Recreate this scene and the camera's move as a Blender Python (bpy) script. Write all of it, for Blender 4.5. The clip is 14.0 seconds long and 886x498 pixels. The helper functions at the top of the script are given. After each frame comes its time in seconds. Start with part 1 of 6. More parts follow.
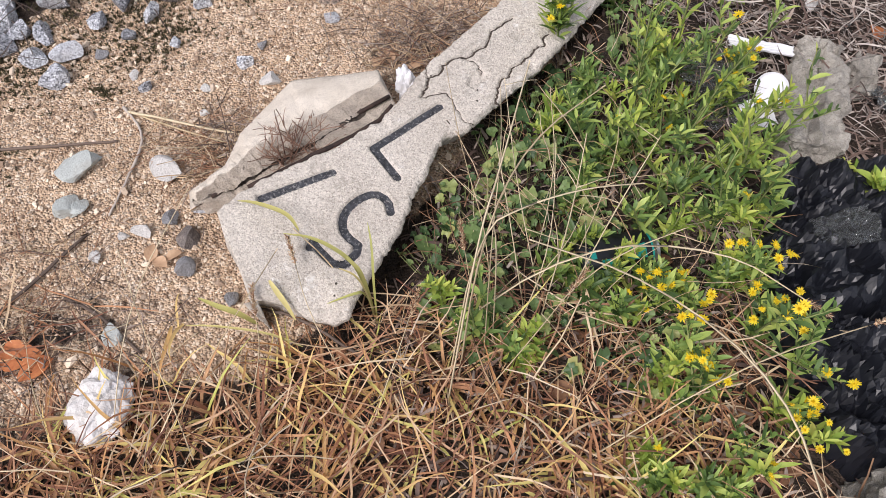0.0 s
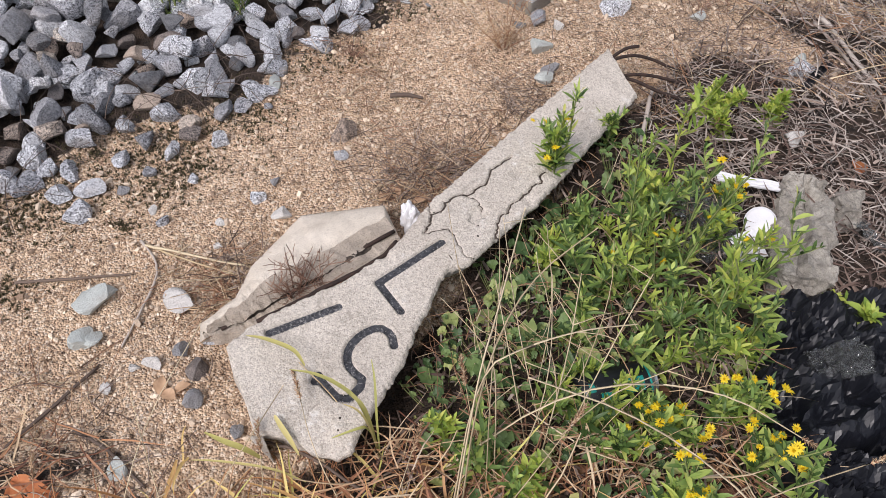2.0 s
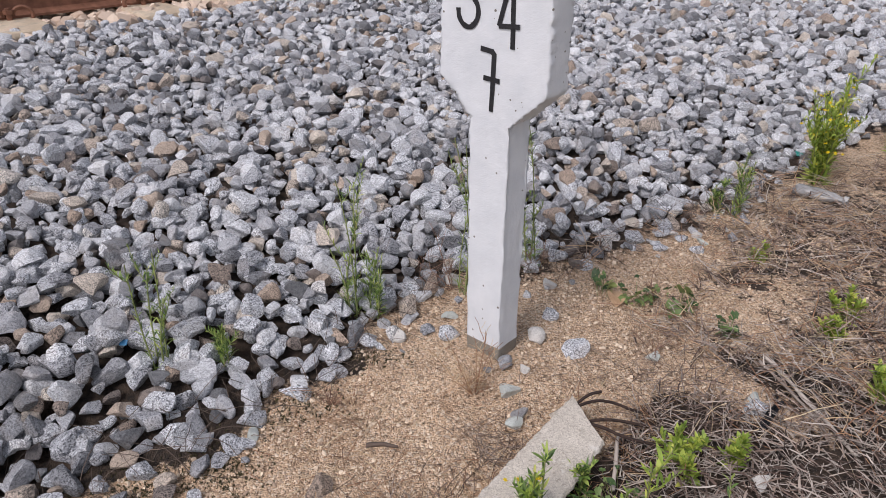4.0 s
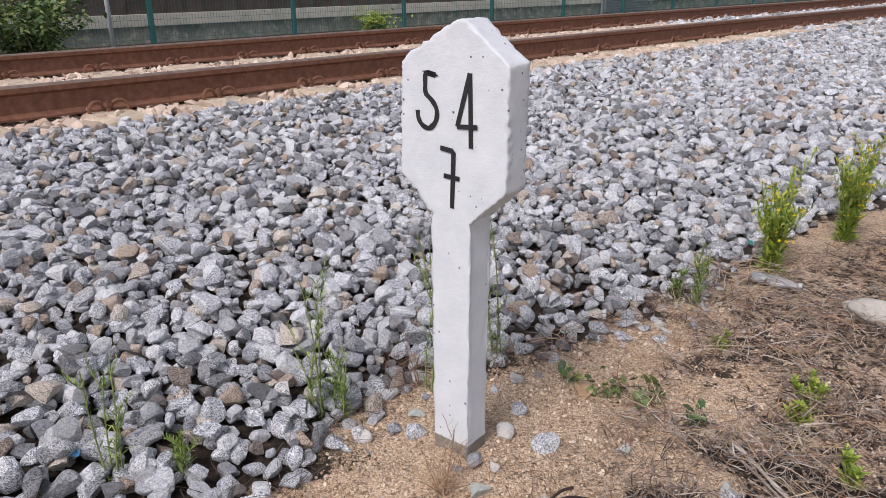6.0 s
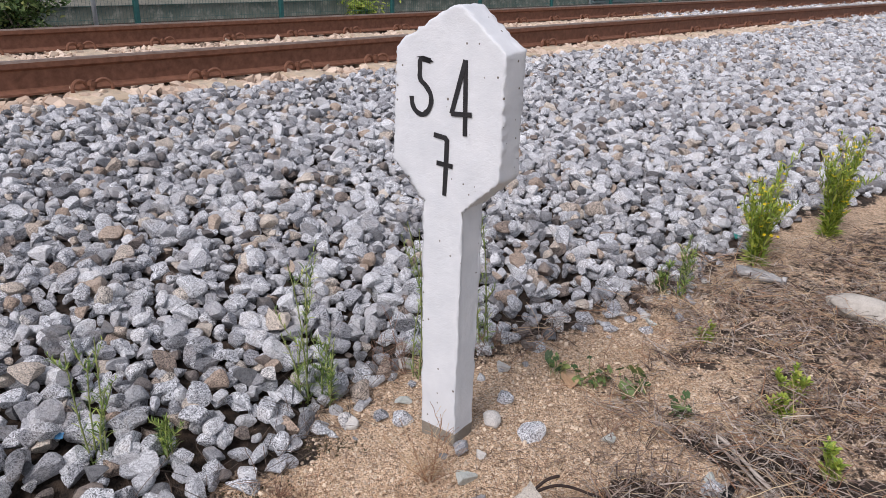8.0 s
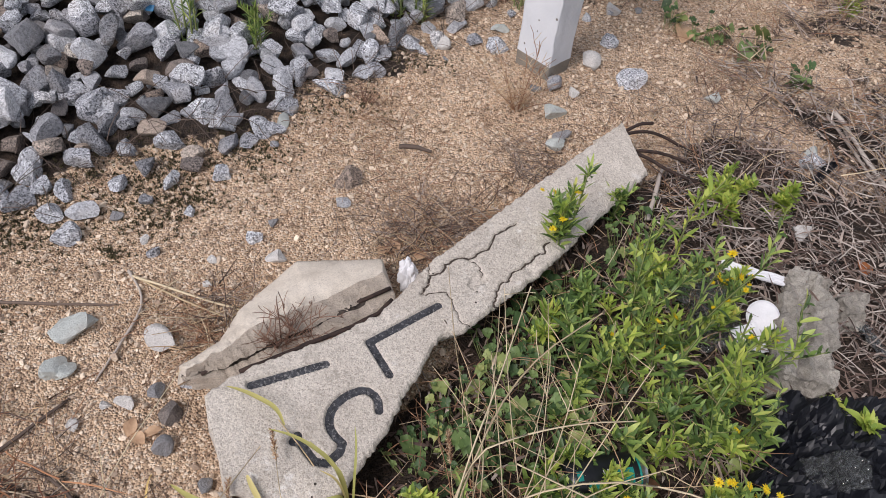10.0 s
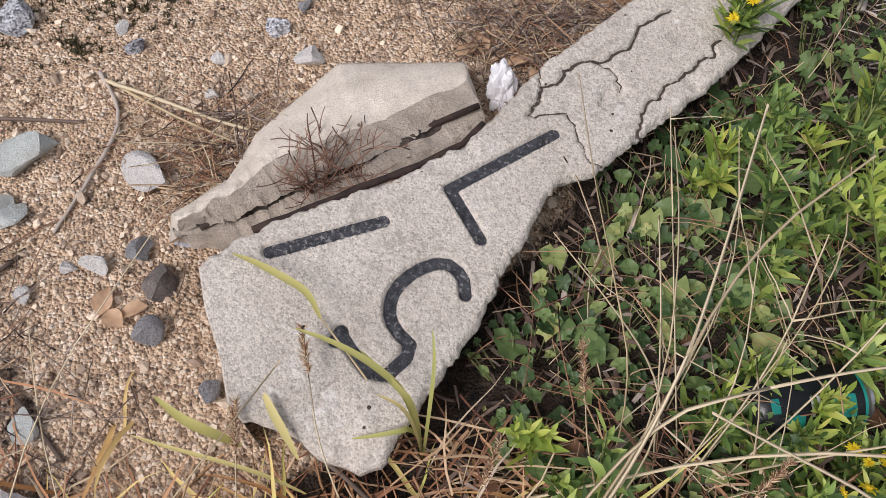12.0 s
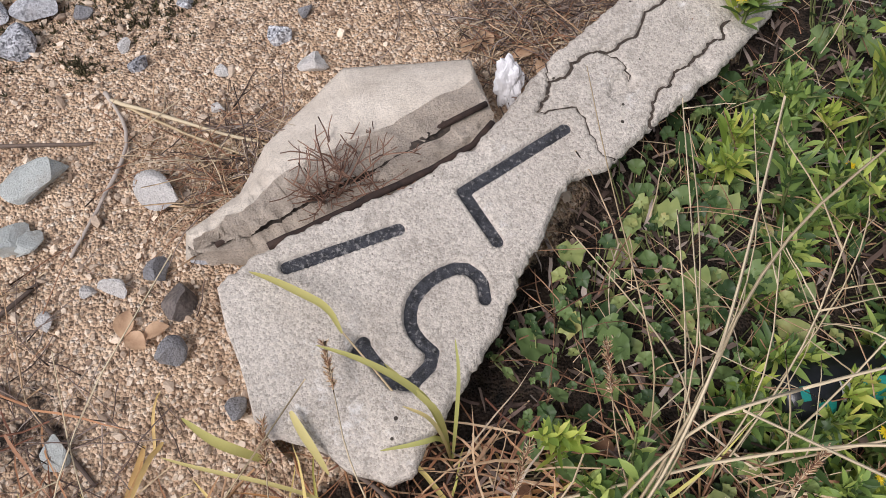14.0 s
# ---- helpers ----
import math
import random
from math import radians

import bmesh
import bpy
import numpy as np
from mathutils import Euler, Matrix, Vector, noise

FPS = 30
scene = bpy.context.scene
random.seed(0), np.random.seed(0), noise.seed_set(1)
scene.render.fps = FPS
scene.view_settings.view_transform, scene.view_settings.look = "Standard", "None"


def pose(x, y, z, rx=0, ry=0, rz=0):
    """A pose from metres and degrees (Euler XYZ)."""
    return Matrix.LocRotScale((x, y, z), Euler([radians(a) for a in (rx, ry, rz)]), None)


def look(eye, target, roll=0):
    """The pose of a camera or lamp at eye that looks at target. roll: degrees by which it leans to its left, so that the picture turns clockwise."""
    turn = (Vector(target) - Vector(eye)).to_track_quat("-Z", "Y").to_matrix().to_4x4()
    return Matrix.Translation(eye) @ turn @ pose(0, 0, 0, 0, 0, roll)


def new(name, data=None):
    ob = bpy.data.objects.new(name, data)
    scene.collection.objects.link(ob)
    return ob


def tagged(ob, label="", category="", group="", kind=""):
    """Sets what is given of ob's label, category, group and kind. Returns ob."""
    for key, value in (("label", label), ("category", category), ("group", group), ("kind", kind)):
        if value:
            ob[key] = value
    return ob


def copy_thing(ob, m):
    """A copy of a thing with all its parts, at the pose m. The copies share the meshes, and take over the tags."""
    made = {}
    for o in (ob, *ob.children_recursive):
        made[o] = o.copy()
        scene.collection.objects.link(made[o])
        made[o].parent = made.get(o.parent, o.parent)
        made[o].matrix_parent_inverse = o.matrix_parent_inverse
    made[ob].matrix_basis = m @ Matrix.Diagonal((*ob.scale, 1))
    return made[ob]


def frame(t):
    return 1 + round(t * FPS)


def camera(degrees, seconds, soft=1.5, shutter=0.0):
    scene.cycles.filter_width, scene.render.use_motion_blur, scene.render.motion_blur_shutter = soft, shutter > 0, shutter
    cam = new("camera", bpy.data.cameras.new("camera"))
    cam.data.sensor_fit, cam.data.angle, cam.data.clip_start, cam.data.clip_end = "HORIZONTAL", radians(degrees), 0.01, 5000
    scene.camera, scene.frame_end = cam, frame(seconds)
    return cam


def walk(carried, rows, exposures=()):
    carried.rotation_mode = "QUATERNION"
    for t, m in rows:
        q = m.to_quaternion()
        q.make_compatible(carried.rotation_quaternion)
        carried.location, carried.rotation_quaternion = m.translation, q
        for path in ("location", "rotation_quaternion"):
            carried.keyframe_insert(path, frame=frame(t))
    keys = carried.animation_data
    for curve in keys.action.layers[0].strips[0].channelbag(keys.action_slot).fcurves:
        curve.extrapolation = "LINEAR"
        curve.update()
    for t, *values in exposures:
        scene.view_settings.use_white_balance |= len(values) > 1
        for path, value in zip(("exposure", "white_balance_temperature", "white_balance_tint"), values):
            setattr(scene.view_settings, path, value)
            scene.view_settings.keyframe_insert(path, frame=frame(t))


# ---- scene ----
cam = camera(62.1, 14.0, soft=0.8)
PATH = [
    (0, (-0.1, -1.358, 0.75), (-0.159, -0.296, -0.944), 0.3),
    (0.5, (-0.103, -1.359, 0.75), (-0.165, -0.29, -0.939), 0.2),
    (1, (-0.099, -1.357, 0.755), (-0.179, -0.262, -0.916), -0.5),
    (1.5, (-0.096, -1.353, 0.779), (-0.185, -0.153, -0.818), -0.5),
    (2, (-0.093, -1.347, 0.799), (-0.187, -0.056, -0.726), -0.6),
    (2.5, (-0.093, -1.339, 0.829), (-0.19, 0.097, -0.559), -0.6),
    (3, (-0.088, -1.328, 0.87), (-0.189, 0.248, -0.356), -0.6),
    (3.5, (-0.093, -1.321, 0.898), (-0.174, 0.354, -0.191), -0.4),
    (4, (-0.089, -1.317, 0.924), (-0.138, 0.453, -0.004), -0.4),
    (4.2, (-0.085, -1.314, 0.93), (-0.121, 0.486, 0.057), -0.5),
    (6.5, (-0.086, -1.323, 0.924), (-0.023, 0.556, 0.243), -0.3),
    (7, (-0.091, -1.318, 0.928), (-0.012, 0.567, 0.267), 0.1),
    (7.2, (-0.092, -1.317, 0.927), (-0.009, 0.571, 0.274), 0.2),
    (9.3, (-0.116, -1.324, 0.876), (-0.102, 0.305, -0.284), 5.4),
    (9.5, (-0.115, -1.328, 0.85), (-0.134, 0.226, -0.41), 6.2),
    (10, (-0.114, -1.303, 0.801), (-0.184, 0.067, -0.654), 6.1),
    (10.5, (-0.14, -1.23, 0.734), (-0.243, -0.005, -0.844), 5.4),
    (11, (-0.158, -1.167, 0.653), (-0.28, -0.003, -0.968), 5.1),
    (11.5, (-0.175, -1.122, 0.57), (-0.309, -0.042, -1.108), 4.6),
    (12, (-0.185, -1.088, 0.523), (-0.309, -0.112, -1.219), 4.1),
    (12.5, (-0.185, -1.079, 0.518), (-0.309, -0.147, -1.247), 3.5),
    (13, (-0.184, -1.077, 0.521), (-0.316, -0.147, -1.245), 2.5),
    (13.5, (-0.187, -1.074, 0.524), (-0.327, -0.138, -1.238), 0.2),
    (14, (-0.191, -1.071, 0.528), (-0.343, -0.14, -1.235), -1.1),
]
EXPOSURES = [(0.0, 0.47), (1.0, 0.47), (2.0, 0.36), (3.0, 0.16), (4.2, 0.13), (6.5, 0.25), (7.2, 0.25), (9.3, 0.15), (10.2, 0.14), (11.0, 0.17), (12.0, 0.18), (14.0, 0.19)]
walk(cam, [(t, look(eye, target, roll)) for t, eye, target, roll in PATH], [(t, stops, 6500, 17) for t, stops in EXPOSURES])

# ---- light ----
world = bpy.data.worlds.new("overcast_sky")
scene.world = world
world.use_nodes = True
wn, wl = world.node_tree.nodes, world.node_tree.links
sky = wn.new("ShaderNodeTexSky")
sky.sky_type, sky.sun_disc = "NISHITA", False
sky.sun_elevation, sky.sun_rotation = radians(52), radians(215)
sky.air_density, sky.dust_density, sky.ozone_density = 1.0, 1.5, 1.0
haze = wn.new("ShaderNodeHueSaturation")
haze.inputs["Saturation"].default_value = 0.35
wl.new(sky.outputs[0], haze.inputs["Color"])
wl.new(haze.outputs[0], wn["Background"].inputs[0])
wn["Background"].inputs[1].default_value = 0.125
sun_data = bpy.data.lights.new("sun", "SUN")
sun_data.energy, sun_data.angle, sun_data.color = 2.0, radians(22), (1.0, 0.97, 0.94)
sun = new("sun", sun_data)
sun.matrix_world = look((-4.0, -6.0, 9.0), (0, 0, 0))


# ---- materials ----
def shader(name):
    m = bpy.data.materials.new(name)
    m.use_nodes = True
    return m, m.node_tree.nodes, m.node_tree.links, m.node_tree.nodes["Principled BSDF"]


def tone(n, l, fac, stops):
    r = n.new("ShaderNodeValToRGB")
    while len(r.color_ramp.elements) < len(stops):
        r.color_ramp.elements.new(0.5)
    for e, (p, c) in zip(r.color_ramp.elements, stops):
        e.position, e.color = p, (*c, 1)
    l.new(fac, r.inputs[0])
    return r.outputs[0]


def blend(n, l, fac, a, b, how="MIX"):
    x = n.new("ShaderNodeMix")
    x.data_type, x.blend_type = "RGBA", how
    for sock, v in ((x.inputs[0], fac), (x.inputs[6], a), (x.inputs[7], b)):
        if isinstance(v, (int, float)):
            sock.default_value = v
        elif isinstance(v, tuple):
            sock.default_value = (*v, 1)
        else:
            l.new(v, sock)
    return x.outputs[2]


def grain(n, l, scale, detail=3.0, rough=0.6, coord="Object"):
    tc, t = n.new("ShaderNodeTexCoord"), n.new("ShaderNodeTexNoise")
    t.inputs["Scale"].default_value, t.inputs["Detail"].default_value, t.inputs["Roughness"].default_value = scale, detail, rough
    l.new(tc.outputs[coord], t.inputs["Vector"])
    return t.outputs[0]


def cells(n, l, scale, out="Color", feature="F1"):
    tc, t = n.new("ShaderNodeTexCoord"), n.new("ShaderNodeTexVoronoi")
    t.inputs["Scale"].default_value, t.feature = scale, feature
    l.new(tc.outputs["Object"], t.inputs["Vector"])
    return t.outputs[out]


def grey(n, l, colour):
    s = n.new("ShaderNodeSeparateColor")
    l.new(colour, s.inputs[0])
    return s.outputs[0]


def relief(n, l, bsdf, height, strength, dist):
    b = n.new("ShaderNodeBump")
    b.inputs["Strength"].default_value, b.inputs["Distance"].default_value = strength, dist
    l.new(height, b.inputs["Height"])
    l.new(b.outputs[0], bsdf.inputs["Normal"])


def math_node(n, l, op, a, b):
    x = n.new("ShaderNodeMath")
    x.operation = op
    for sock, v in zip(x.inputs, (a, b)):
        if isinstance(v, (int, float)):
            sock.default_value = v
        else:
            l.new(v, sock)
    return x.outputs[0]


def chance(n, l):
    """A random value for each loose piece, whether joined or an object of its own."""
    g, o = n.new("ShaderNodeNewGeometry"), n.new("ShaderNodeObjectInfo")
    return math_node(n, l, "FRACT", math_node(n, l, "ADD", g.outputs["Random Per Island"], o.outputs["Random"]), 0)


def sand_material():
    m, n, l, p = shader("coarse_sand")
    patch = tone(n, l, grain(n, l, 5.0, 5), [(0.3, (0.64, 0.445, 0.30)), (0.7, (0.84, 0.635, 0.465))])
    bits = tone(n, l, grey(n, l, cells(n, l, 300)), [(0.0, (0.10, 0.065, 0.045)), (0.13, (0.36, 0.22, 0.13)), (0.4, (0.66, 0.45, 0.28)), (0.75, (0.86, 0.65, 0.44)), (1.0, (1.0, 0.9, 0.75))])
    crumb = tone(n, l, grain(n, l, 105, 4, 0.7), [(0.34, (0.16, 0.12, 0.09)), (0.47, (1, 1, 1))])
    damp = tone(n, l, grain(n, l, 26, 5, 0.7), [(0.38, (0.70, 0.66, 0.63)), (0.52, (1, 1, 1))])
    col = blend(n, l, 0.62, patch, bits)
    col = blend(n, l, 0.85, col, crumb, "MULTIPLY")
    col = blend(n, l, 0.8, col, damp, "MULTIPLY")
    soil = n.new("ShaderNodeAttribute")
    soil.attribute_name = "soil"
    # near-black soil tone, which also paints the shade under the plants
    shaded_earth = tone(n, l, grain(n, l, 60, 4), [(0.3, (0.010, 0.008, 0.006)), (0.7, (0.09, 0.06, 0.042))])
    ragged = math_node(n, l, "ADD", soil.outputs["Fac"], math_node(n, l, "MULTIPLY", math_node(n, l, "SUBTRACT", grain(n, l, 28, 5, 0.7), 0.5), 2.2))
    part_soil_shade = tone(n, l, ragged, [(0.38, (0, 0, 0)), (0.62, (1, 1, 1))])
    l.new(blend(n, l, grey(n, l, part_soil_shade), col, shaded_earth), p.inputs["Base Color"])
    p.inputs["Roughness"].default_value = 0.95
    h = math_node(n, l, "ADD", math_node(n, l, "MULTIPLY", cells(n, l, 300, "Distance"), -0.6), grain(n, l, 105, 4, 0.7))
    relief(n, l, p, h, 1.0, 0.009)
    return m


def granite_material(name="granite", warm=0.13, dusty=0.3, fine=300):
    m, n, l, p = shader(name)
    rnd = chance(n, l)
    base = tone(n, l, rnd, [(0.0, (0.19, 0.195, 0.205)), (0.15, (0.45, 0.457, 0.48)), (0.45, (0.67, 0.685, 0.71)), (0.98 - warm, (0.84, 0.855, 0.875)), (0.99 - warm, (0.74, 0.67, 0.58)), (0.95, (0.52, 0.40, 0.31)), (1.0, (0.15, 0.145, 0.15))])
    dots = tone(n, l, grey(n, l, cells(n, l, fine * 1.6)), [(0.0, (0.08, 0.085, 0.095)), (0.17, (0.20, 0.21, 0.23)), (0.28, (0.68, 0.69, 0.72)), (0.6, (1.0, 1.01, 1.03)), (1.0, (1.3, 1.3, 1.3))])
    flecks = tone(n, l, grain(n, l, fine * 0.8, 4, 0.8), [(0.38, (0.22, 0.225, 0.24)), (0.46, (0.75, 0.76, 0.78)), (0.55, (1, 1, 1)), (0.7, (1.3, 1.3, 1.3))])
    speck = blend(n, l, 0.7, dots, flecks, "MULTIPLY")
    cloud = tone(n, l, grain(n, l, 130, 4, 0.75), [(0.34, (0.42, 0.43, 0.46)), (0.52, (1, 1, 1))])
    # how strongly a stone is speckled varies from stone to stone
    odd = math_node(n, l, "FRACT", math_node(n, l, "MULTIPLY", rnd, 17.3), 0)
    much = grey(n, l, tone(n, l, odd, [(0.1, (0.4, 0.4, 0.4)), (0.6, (0.9, 0.9, 0.9))]))
    col = blend(n, l, much, base, speck, "MULTIPLY")
    col = blend(n, l, 0.7, col, cloud, "MULTIPLY")
    dust = tone(n, l, grain(n, l, 14, 4), [(0.5, (0, 0, 0)), (0.8, (dusty, dusty, dusty))])
    l.new(blend(n, l, grey(n, l, dust), col, (0.55, 0.45, 0.36)), p.inputs["Base Color"])
    p.inputs["Roughness"].default_value = 0.8
    relief(n, l, p, grain(n, l, 150, 6, 0.75), 1.0, 0.006)
    return m


def concrete_material(name, dark, light, speckle, pits=0.5, scale=1.0, stain=(0.30, 0.28, 0.24)):
    m, n, l, p = shader(name)
    col = tone(n, l, grain(n, l, 9 * scale, 5), [(0.3, dark), (0.7, light)])
    dots = tone(n, l, grey(n, l, cells(n, l, 800 * scale)), [(0.0, (0.38, 0.36, 0.34)), (0.18, (0.74, 0.73, 0.72)), (0.6, (1, 1, 1)), (1.0, (1.18, 1.16, 1.13))])
    col = blend(n, l, speckle, col, dots, "MULTIPLY")
    blot = tone(n, l, grain(n, l, 24 * scale, 6, 0.7), [(0.50, (0, 0, 0)), (0.68, (0.7, 0.7, 0.7))])
    l.new(blend(n, l, grey(n, l, blot), col, stain), p.inputs["Base Color"])
    p.inputs["Roughness"].default_value = 0.9
    h = math_node(n, l, "ADD", grain(n, l, 520 * scale, 4, 0.7), math_node(n, l, "MULTIPLY", grain(n, l, 70 * scale, 3), 0.5))
    relief(n, l, p, h, pits, 0.004 / scale)
    return m


def plain_material(name, dark, light, scale=30, rough=0.6, metal=0.0, bump=0.3, depth=0.002, loose=False, through_light=0.0, gloss=None):
    """Two tones by noise; loose: each piece takes its own tone as well."""
    m, n, l, p = shader(name)
    fac = grain(n, l, scale, 4)
    if loose:
        fac = math_node(n, l, "ADD", math_node(n, l, "MULTIPLY", chance(n, l), 0.8), math_node(n, l, "MULTIPLY", fac, 0.25))
        col = tone(n, l, fac, [(0.05, dark), (0.95, light)])
    else:
        col = tone(n, l, fac, [(0.3, dark), (0.7, light)])
    l.new(col, p.inputs["Base Color"])
    p.inputs["Roughness"].default_value, p.inputs["Metallic"].default_value = rough, metal
    if gloss is not None:
        p.inputs["Specular IOR Level"].default_value = gloss
    if bump:
        relief(n, l, p, grain(n, l, scale * 5, 4), bump, depth)
    if through_light:
        t, mix = n.new("ShaderNodeBsdfTranslucent"), n.new("ShaderNodeMixShader")
        l.new(col, t.inputs[0])
        mix.inputs[0].default_value = through_light
        l.new(p.outputs[0], mix.inputs[1]), l.new(t.outputs[0], mix.inputs[2])
        l.new(mix.outputs[0], n["Material Output"].inputs[0])
    return m


def ramp_material(name, stops, rough=0.7, through_light=0.25, bump=0.2):
    """Leaves and straw: each piece takes its own tone from the stops."""
    m, n, l, p = shader(name)
    fac = math_node(n, l, "ADD", math_node(n, l, "MULTIPLY", chance(n, l), 0.85), math_node(n, l, "MULTIPLY", grain(n, l, 70, 3), 0.2))
    col = tone(n, l, fac, stops)
    l.new(col, p.inputs["Base Color"])
    p.inputs["Roughness"].default_value = rough
    relief(n, l, p, grain(n, l, 300, 3), bump, 0.001)
    t, mix = n.new("ShaderNodeBsdfTranslucent"), n.new("ShaderNodeMixShader")
    l.new(col, t.inputs[0])
    mix.inputs[0].default_value = through_light
    l.new(p.outputs[0], mix.inputs[1]), l.new(t.outputs[0], mix.inputs[2])
    l.new(mix.outputs[0], n["Material Output"].inputs[0])
    return m


SAND = sand_material()
GRANITE = granite_material()
DUSTY_GRANITE = plain_material("rust_dusted_stone", (0.40, 0.29, 0.22), (0.72, 0.60, 0.49), 60, 0.9, bump=0.5, loose=True)
PEBBLE = plain_material("grit", (0.22, 0.14, 0.09), (0.92, 0.77, 0.60), 200, 0.9, loose=True)


def slab_material():
    m, n, l, p = shader("lichened_concrete")
    col = tone(n, l, grain(n, l, 9, 5), [(0.3, (0.52, 0.475, 0.415)), (0.7, (0.66, 0.615, 0.55))])
    sandy = tone(n, l, grey(n, l, cells(n, l, 560)), [(0.0, (0.22, 0.20, 0.18)), (0.16, (0.58, 0.56, 0.53)), (0.5, (0.95, 0.94, 0.93)), (1.0, (1.28, 1.26, 1.22))])
    col = blend(n, l, 0.45, col, sandy, "MULTIPLY")
    gritty = tone(n, l, grain(n, l, 260, 5, 0.8), [(0.36, (0.5, 0.47, 0.44)), (0.52, (1, 1, 1)), (0.7, (1.15, 1.15, 1.15))])
    col = blend(n, l, 0.5, col, gritty, "MULTIPLY")
    where = tone(n, l, grain(n, l, 7, 2), [(0.50, (0, 0, 0)), (0.62, (1, 1, 1))])
    pale = tone(n, l, grain(n, l, 55, 7, 0.8), [(0.54, (0, 0, 0)), (0.62, (0.85, 0.85, 0.85))])
    col = blend(n, l, math_node(n, l, "MULTIPLY", grey(n, l, pale), grey(n, l, where)), col, (0.78, 0.765, 0.73))
    dirt = tone(n, l, grain(n, l, 45, 7, 0.8), [(0.53, (0, 0, 0)), (0.68, (0.75, 0.75, 0.75))])
    col = blend(n, l, grey(n, l, dirt), col, (0.30, 0.265, 0.225))
    tc, t = n.new("ShaderNodeTexCoord"), n.new("ShaderNodeTexVoronoi")
    t.inputs["Scale"].default_value = 75
    l.new(tc.outputs["Object"], t.inputs["Vector"])
    hole = math_node(n, l, "LESS_THAN", t.outputs["Distance"], math_node(n, l, "MULTIPLY", math_node(n, l, "SUBTRACT", grey(n, l, t.outputs["Color"]), 0.78), 0.6))
    l.new(blend(n, l, hole, col, (0.06, 0.05, 0.04)), p.inputs["Base Color"])
    p.inputs["Roughness"].default_value = 0.92
    h = math_node(n, l, "ADD", math_node(n, l, "MULTIPLY", cells(n, l, 560, "Distance"), -0.3), grain(n, l, 150, 7, 0.75))
    relief(n, l, p, math_node(n, l, "SUBTRACT", h, hole), 0.6, 0.003)
    return m


def worn_paint(name="worn_black_paint", worn=0.545):
    m, n, l, p = shader(name)
    col = tone(n, l, grain(n, l, 150, 4), [(0.3, (0.010, 0.011, 0.014)), (0.75, (0.09, 0.097, 0.115))])
    bare = tone(n, l, grain(n, l, 210, 6, 0.75), [(worn, (0, 0, 0)), (worn + 0.09, (0.85, 0.85, 0.85))])
    l.new(blend(n, l, grey(n, l, bare), col, (0.40, 0.39, 0.38)), p.inputs["Base Color"])
    p.inputs["Roughness"].default_value = 0.4
    relief(n, l, p, grain(n, l, 420, 5, 0.7), 1.0, 0.003)
    return m


SLAB_CONCRETE = slab_material()
WORN_PAINT = worn_paint()
FADED_PAINT = worn_paint("faded_black_paint", 0.52)
REBAR = plain_material("dark_rusty_bar", (0.022, 0.015, 0.013), (0.07, 0.042, 0.032), 90, 0.8, 0.2, 0.6)
# rough break; its darker tone paints the shade on the fragment's front
SHADED_BREAK = concrete_material("shaded_rough_break", (0.46, 0.39, 0.315), (0.72, 0.64, 0.545), 0.6, 0.9, stain=(0.32, 0.27, 0.22))
BROKEN_CONCRETE = concrete_material("broken_concrete", (0.64, 0.57, 0.47), (0.82, 0.75, 0.645), 0.4, 0.5, stain=(0.52, 0.45, 0.365))
# near-black brown that paints the shade inside cracks and the groove
CREVICE_SHADE = plain_material("crevice_shade", (0.03, 0.024, 0.02), (0.09, 0.07, 0.055), 200, 0.95)


def whitewash_material():
    m, n, l, p = shader("whitewash")
    col = tone(n, l, grain(n, l, 14, 5), [(0.3, (0.59, 0.62, 0.655)), (0.7, (0.69, 0.715, 0.745))])
    tc, t = n.new("ShaderNodeTexCoord"), n.new("ShaderNodeTexVoronoi")
    t.inputs["Scale"].default_value = 75
    l.new(tc.outputs["Object"], t.inputs["Vector"])
    hole = math_node(n, l, "LESS_THAN", t.outputs["Distance"], math_node(n, l, "MULTIPLY", math_node(n, l, "SUBTRACT", grey(n, l, t.outputs["Color"]), 0.72), 0.75))
    l.new(blend(n, l, hole, col, (0.17, 0.155, 0.14)), p.inputs["Base Color"])
    p.inputs["Roughness"].default_value = 0.85
    relief(n, l, p, math_node(n, l, "SUBTRACT", math_node(n, l, "ADD", grain(n, l, 60, 4), math_node(n, l, "MULTIPLY", grain(n, l, 300, 3), 0.4)), hole), 0.5, 0.003)
    return m


WHITEWASH = whitewash_material()
DIGIT_BLACK = plain_material("black_digit_paint", (0.008, 0.008, 0.010), (0.022, 0.022, 0.025), 120, 0.5)
BARE_CEMENT = concrete_material("bare_cement", (0.20, 0.18, 0.15), (0.34, 0.30, 0.25), 0.4, 0.8)
RUST = plain_material("rail_rust", (0.13, 0.055, 0.032), (0.24, 0.11, 0.068), 25, 0.75, 0.15, 0.5)
WORN_STEEL = plain_material("worn_rail_head", (0.20, 0.14, 0.11), (0.32, 0.25, 0.21), 18, 0.45, 0.5)
SLEEPER = concrete_material("sleeper_concrete", (0.48, 0.38, 0.27), (0.66, 0.55, 0.42), 0.3, 0.6, 0.5)


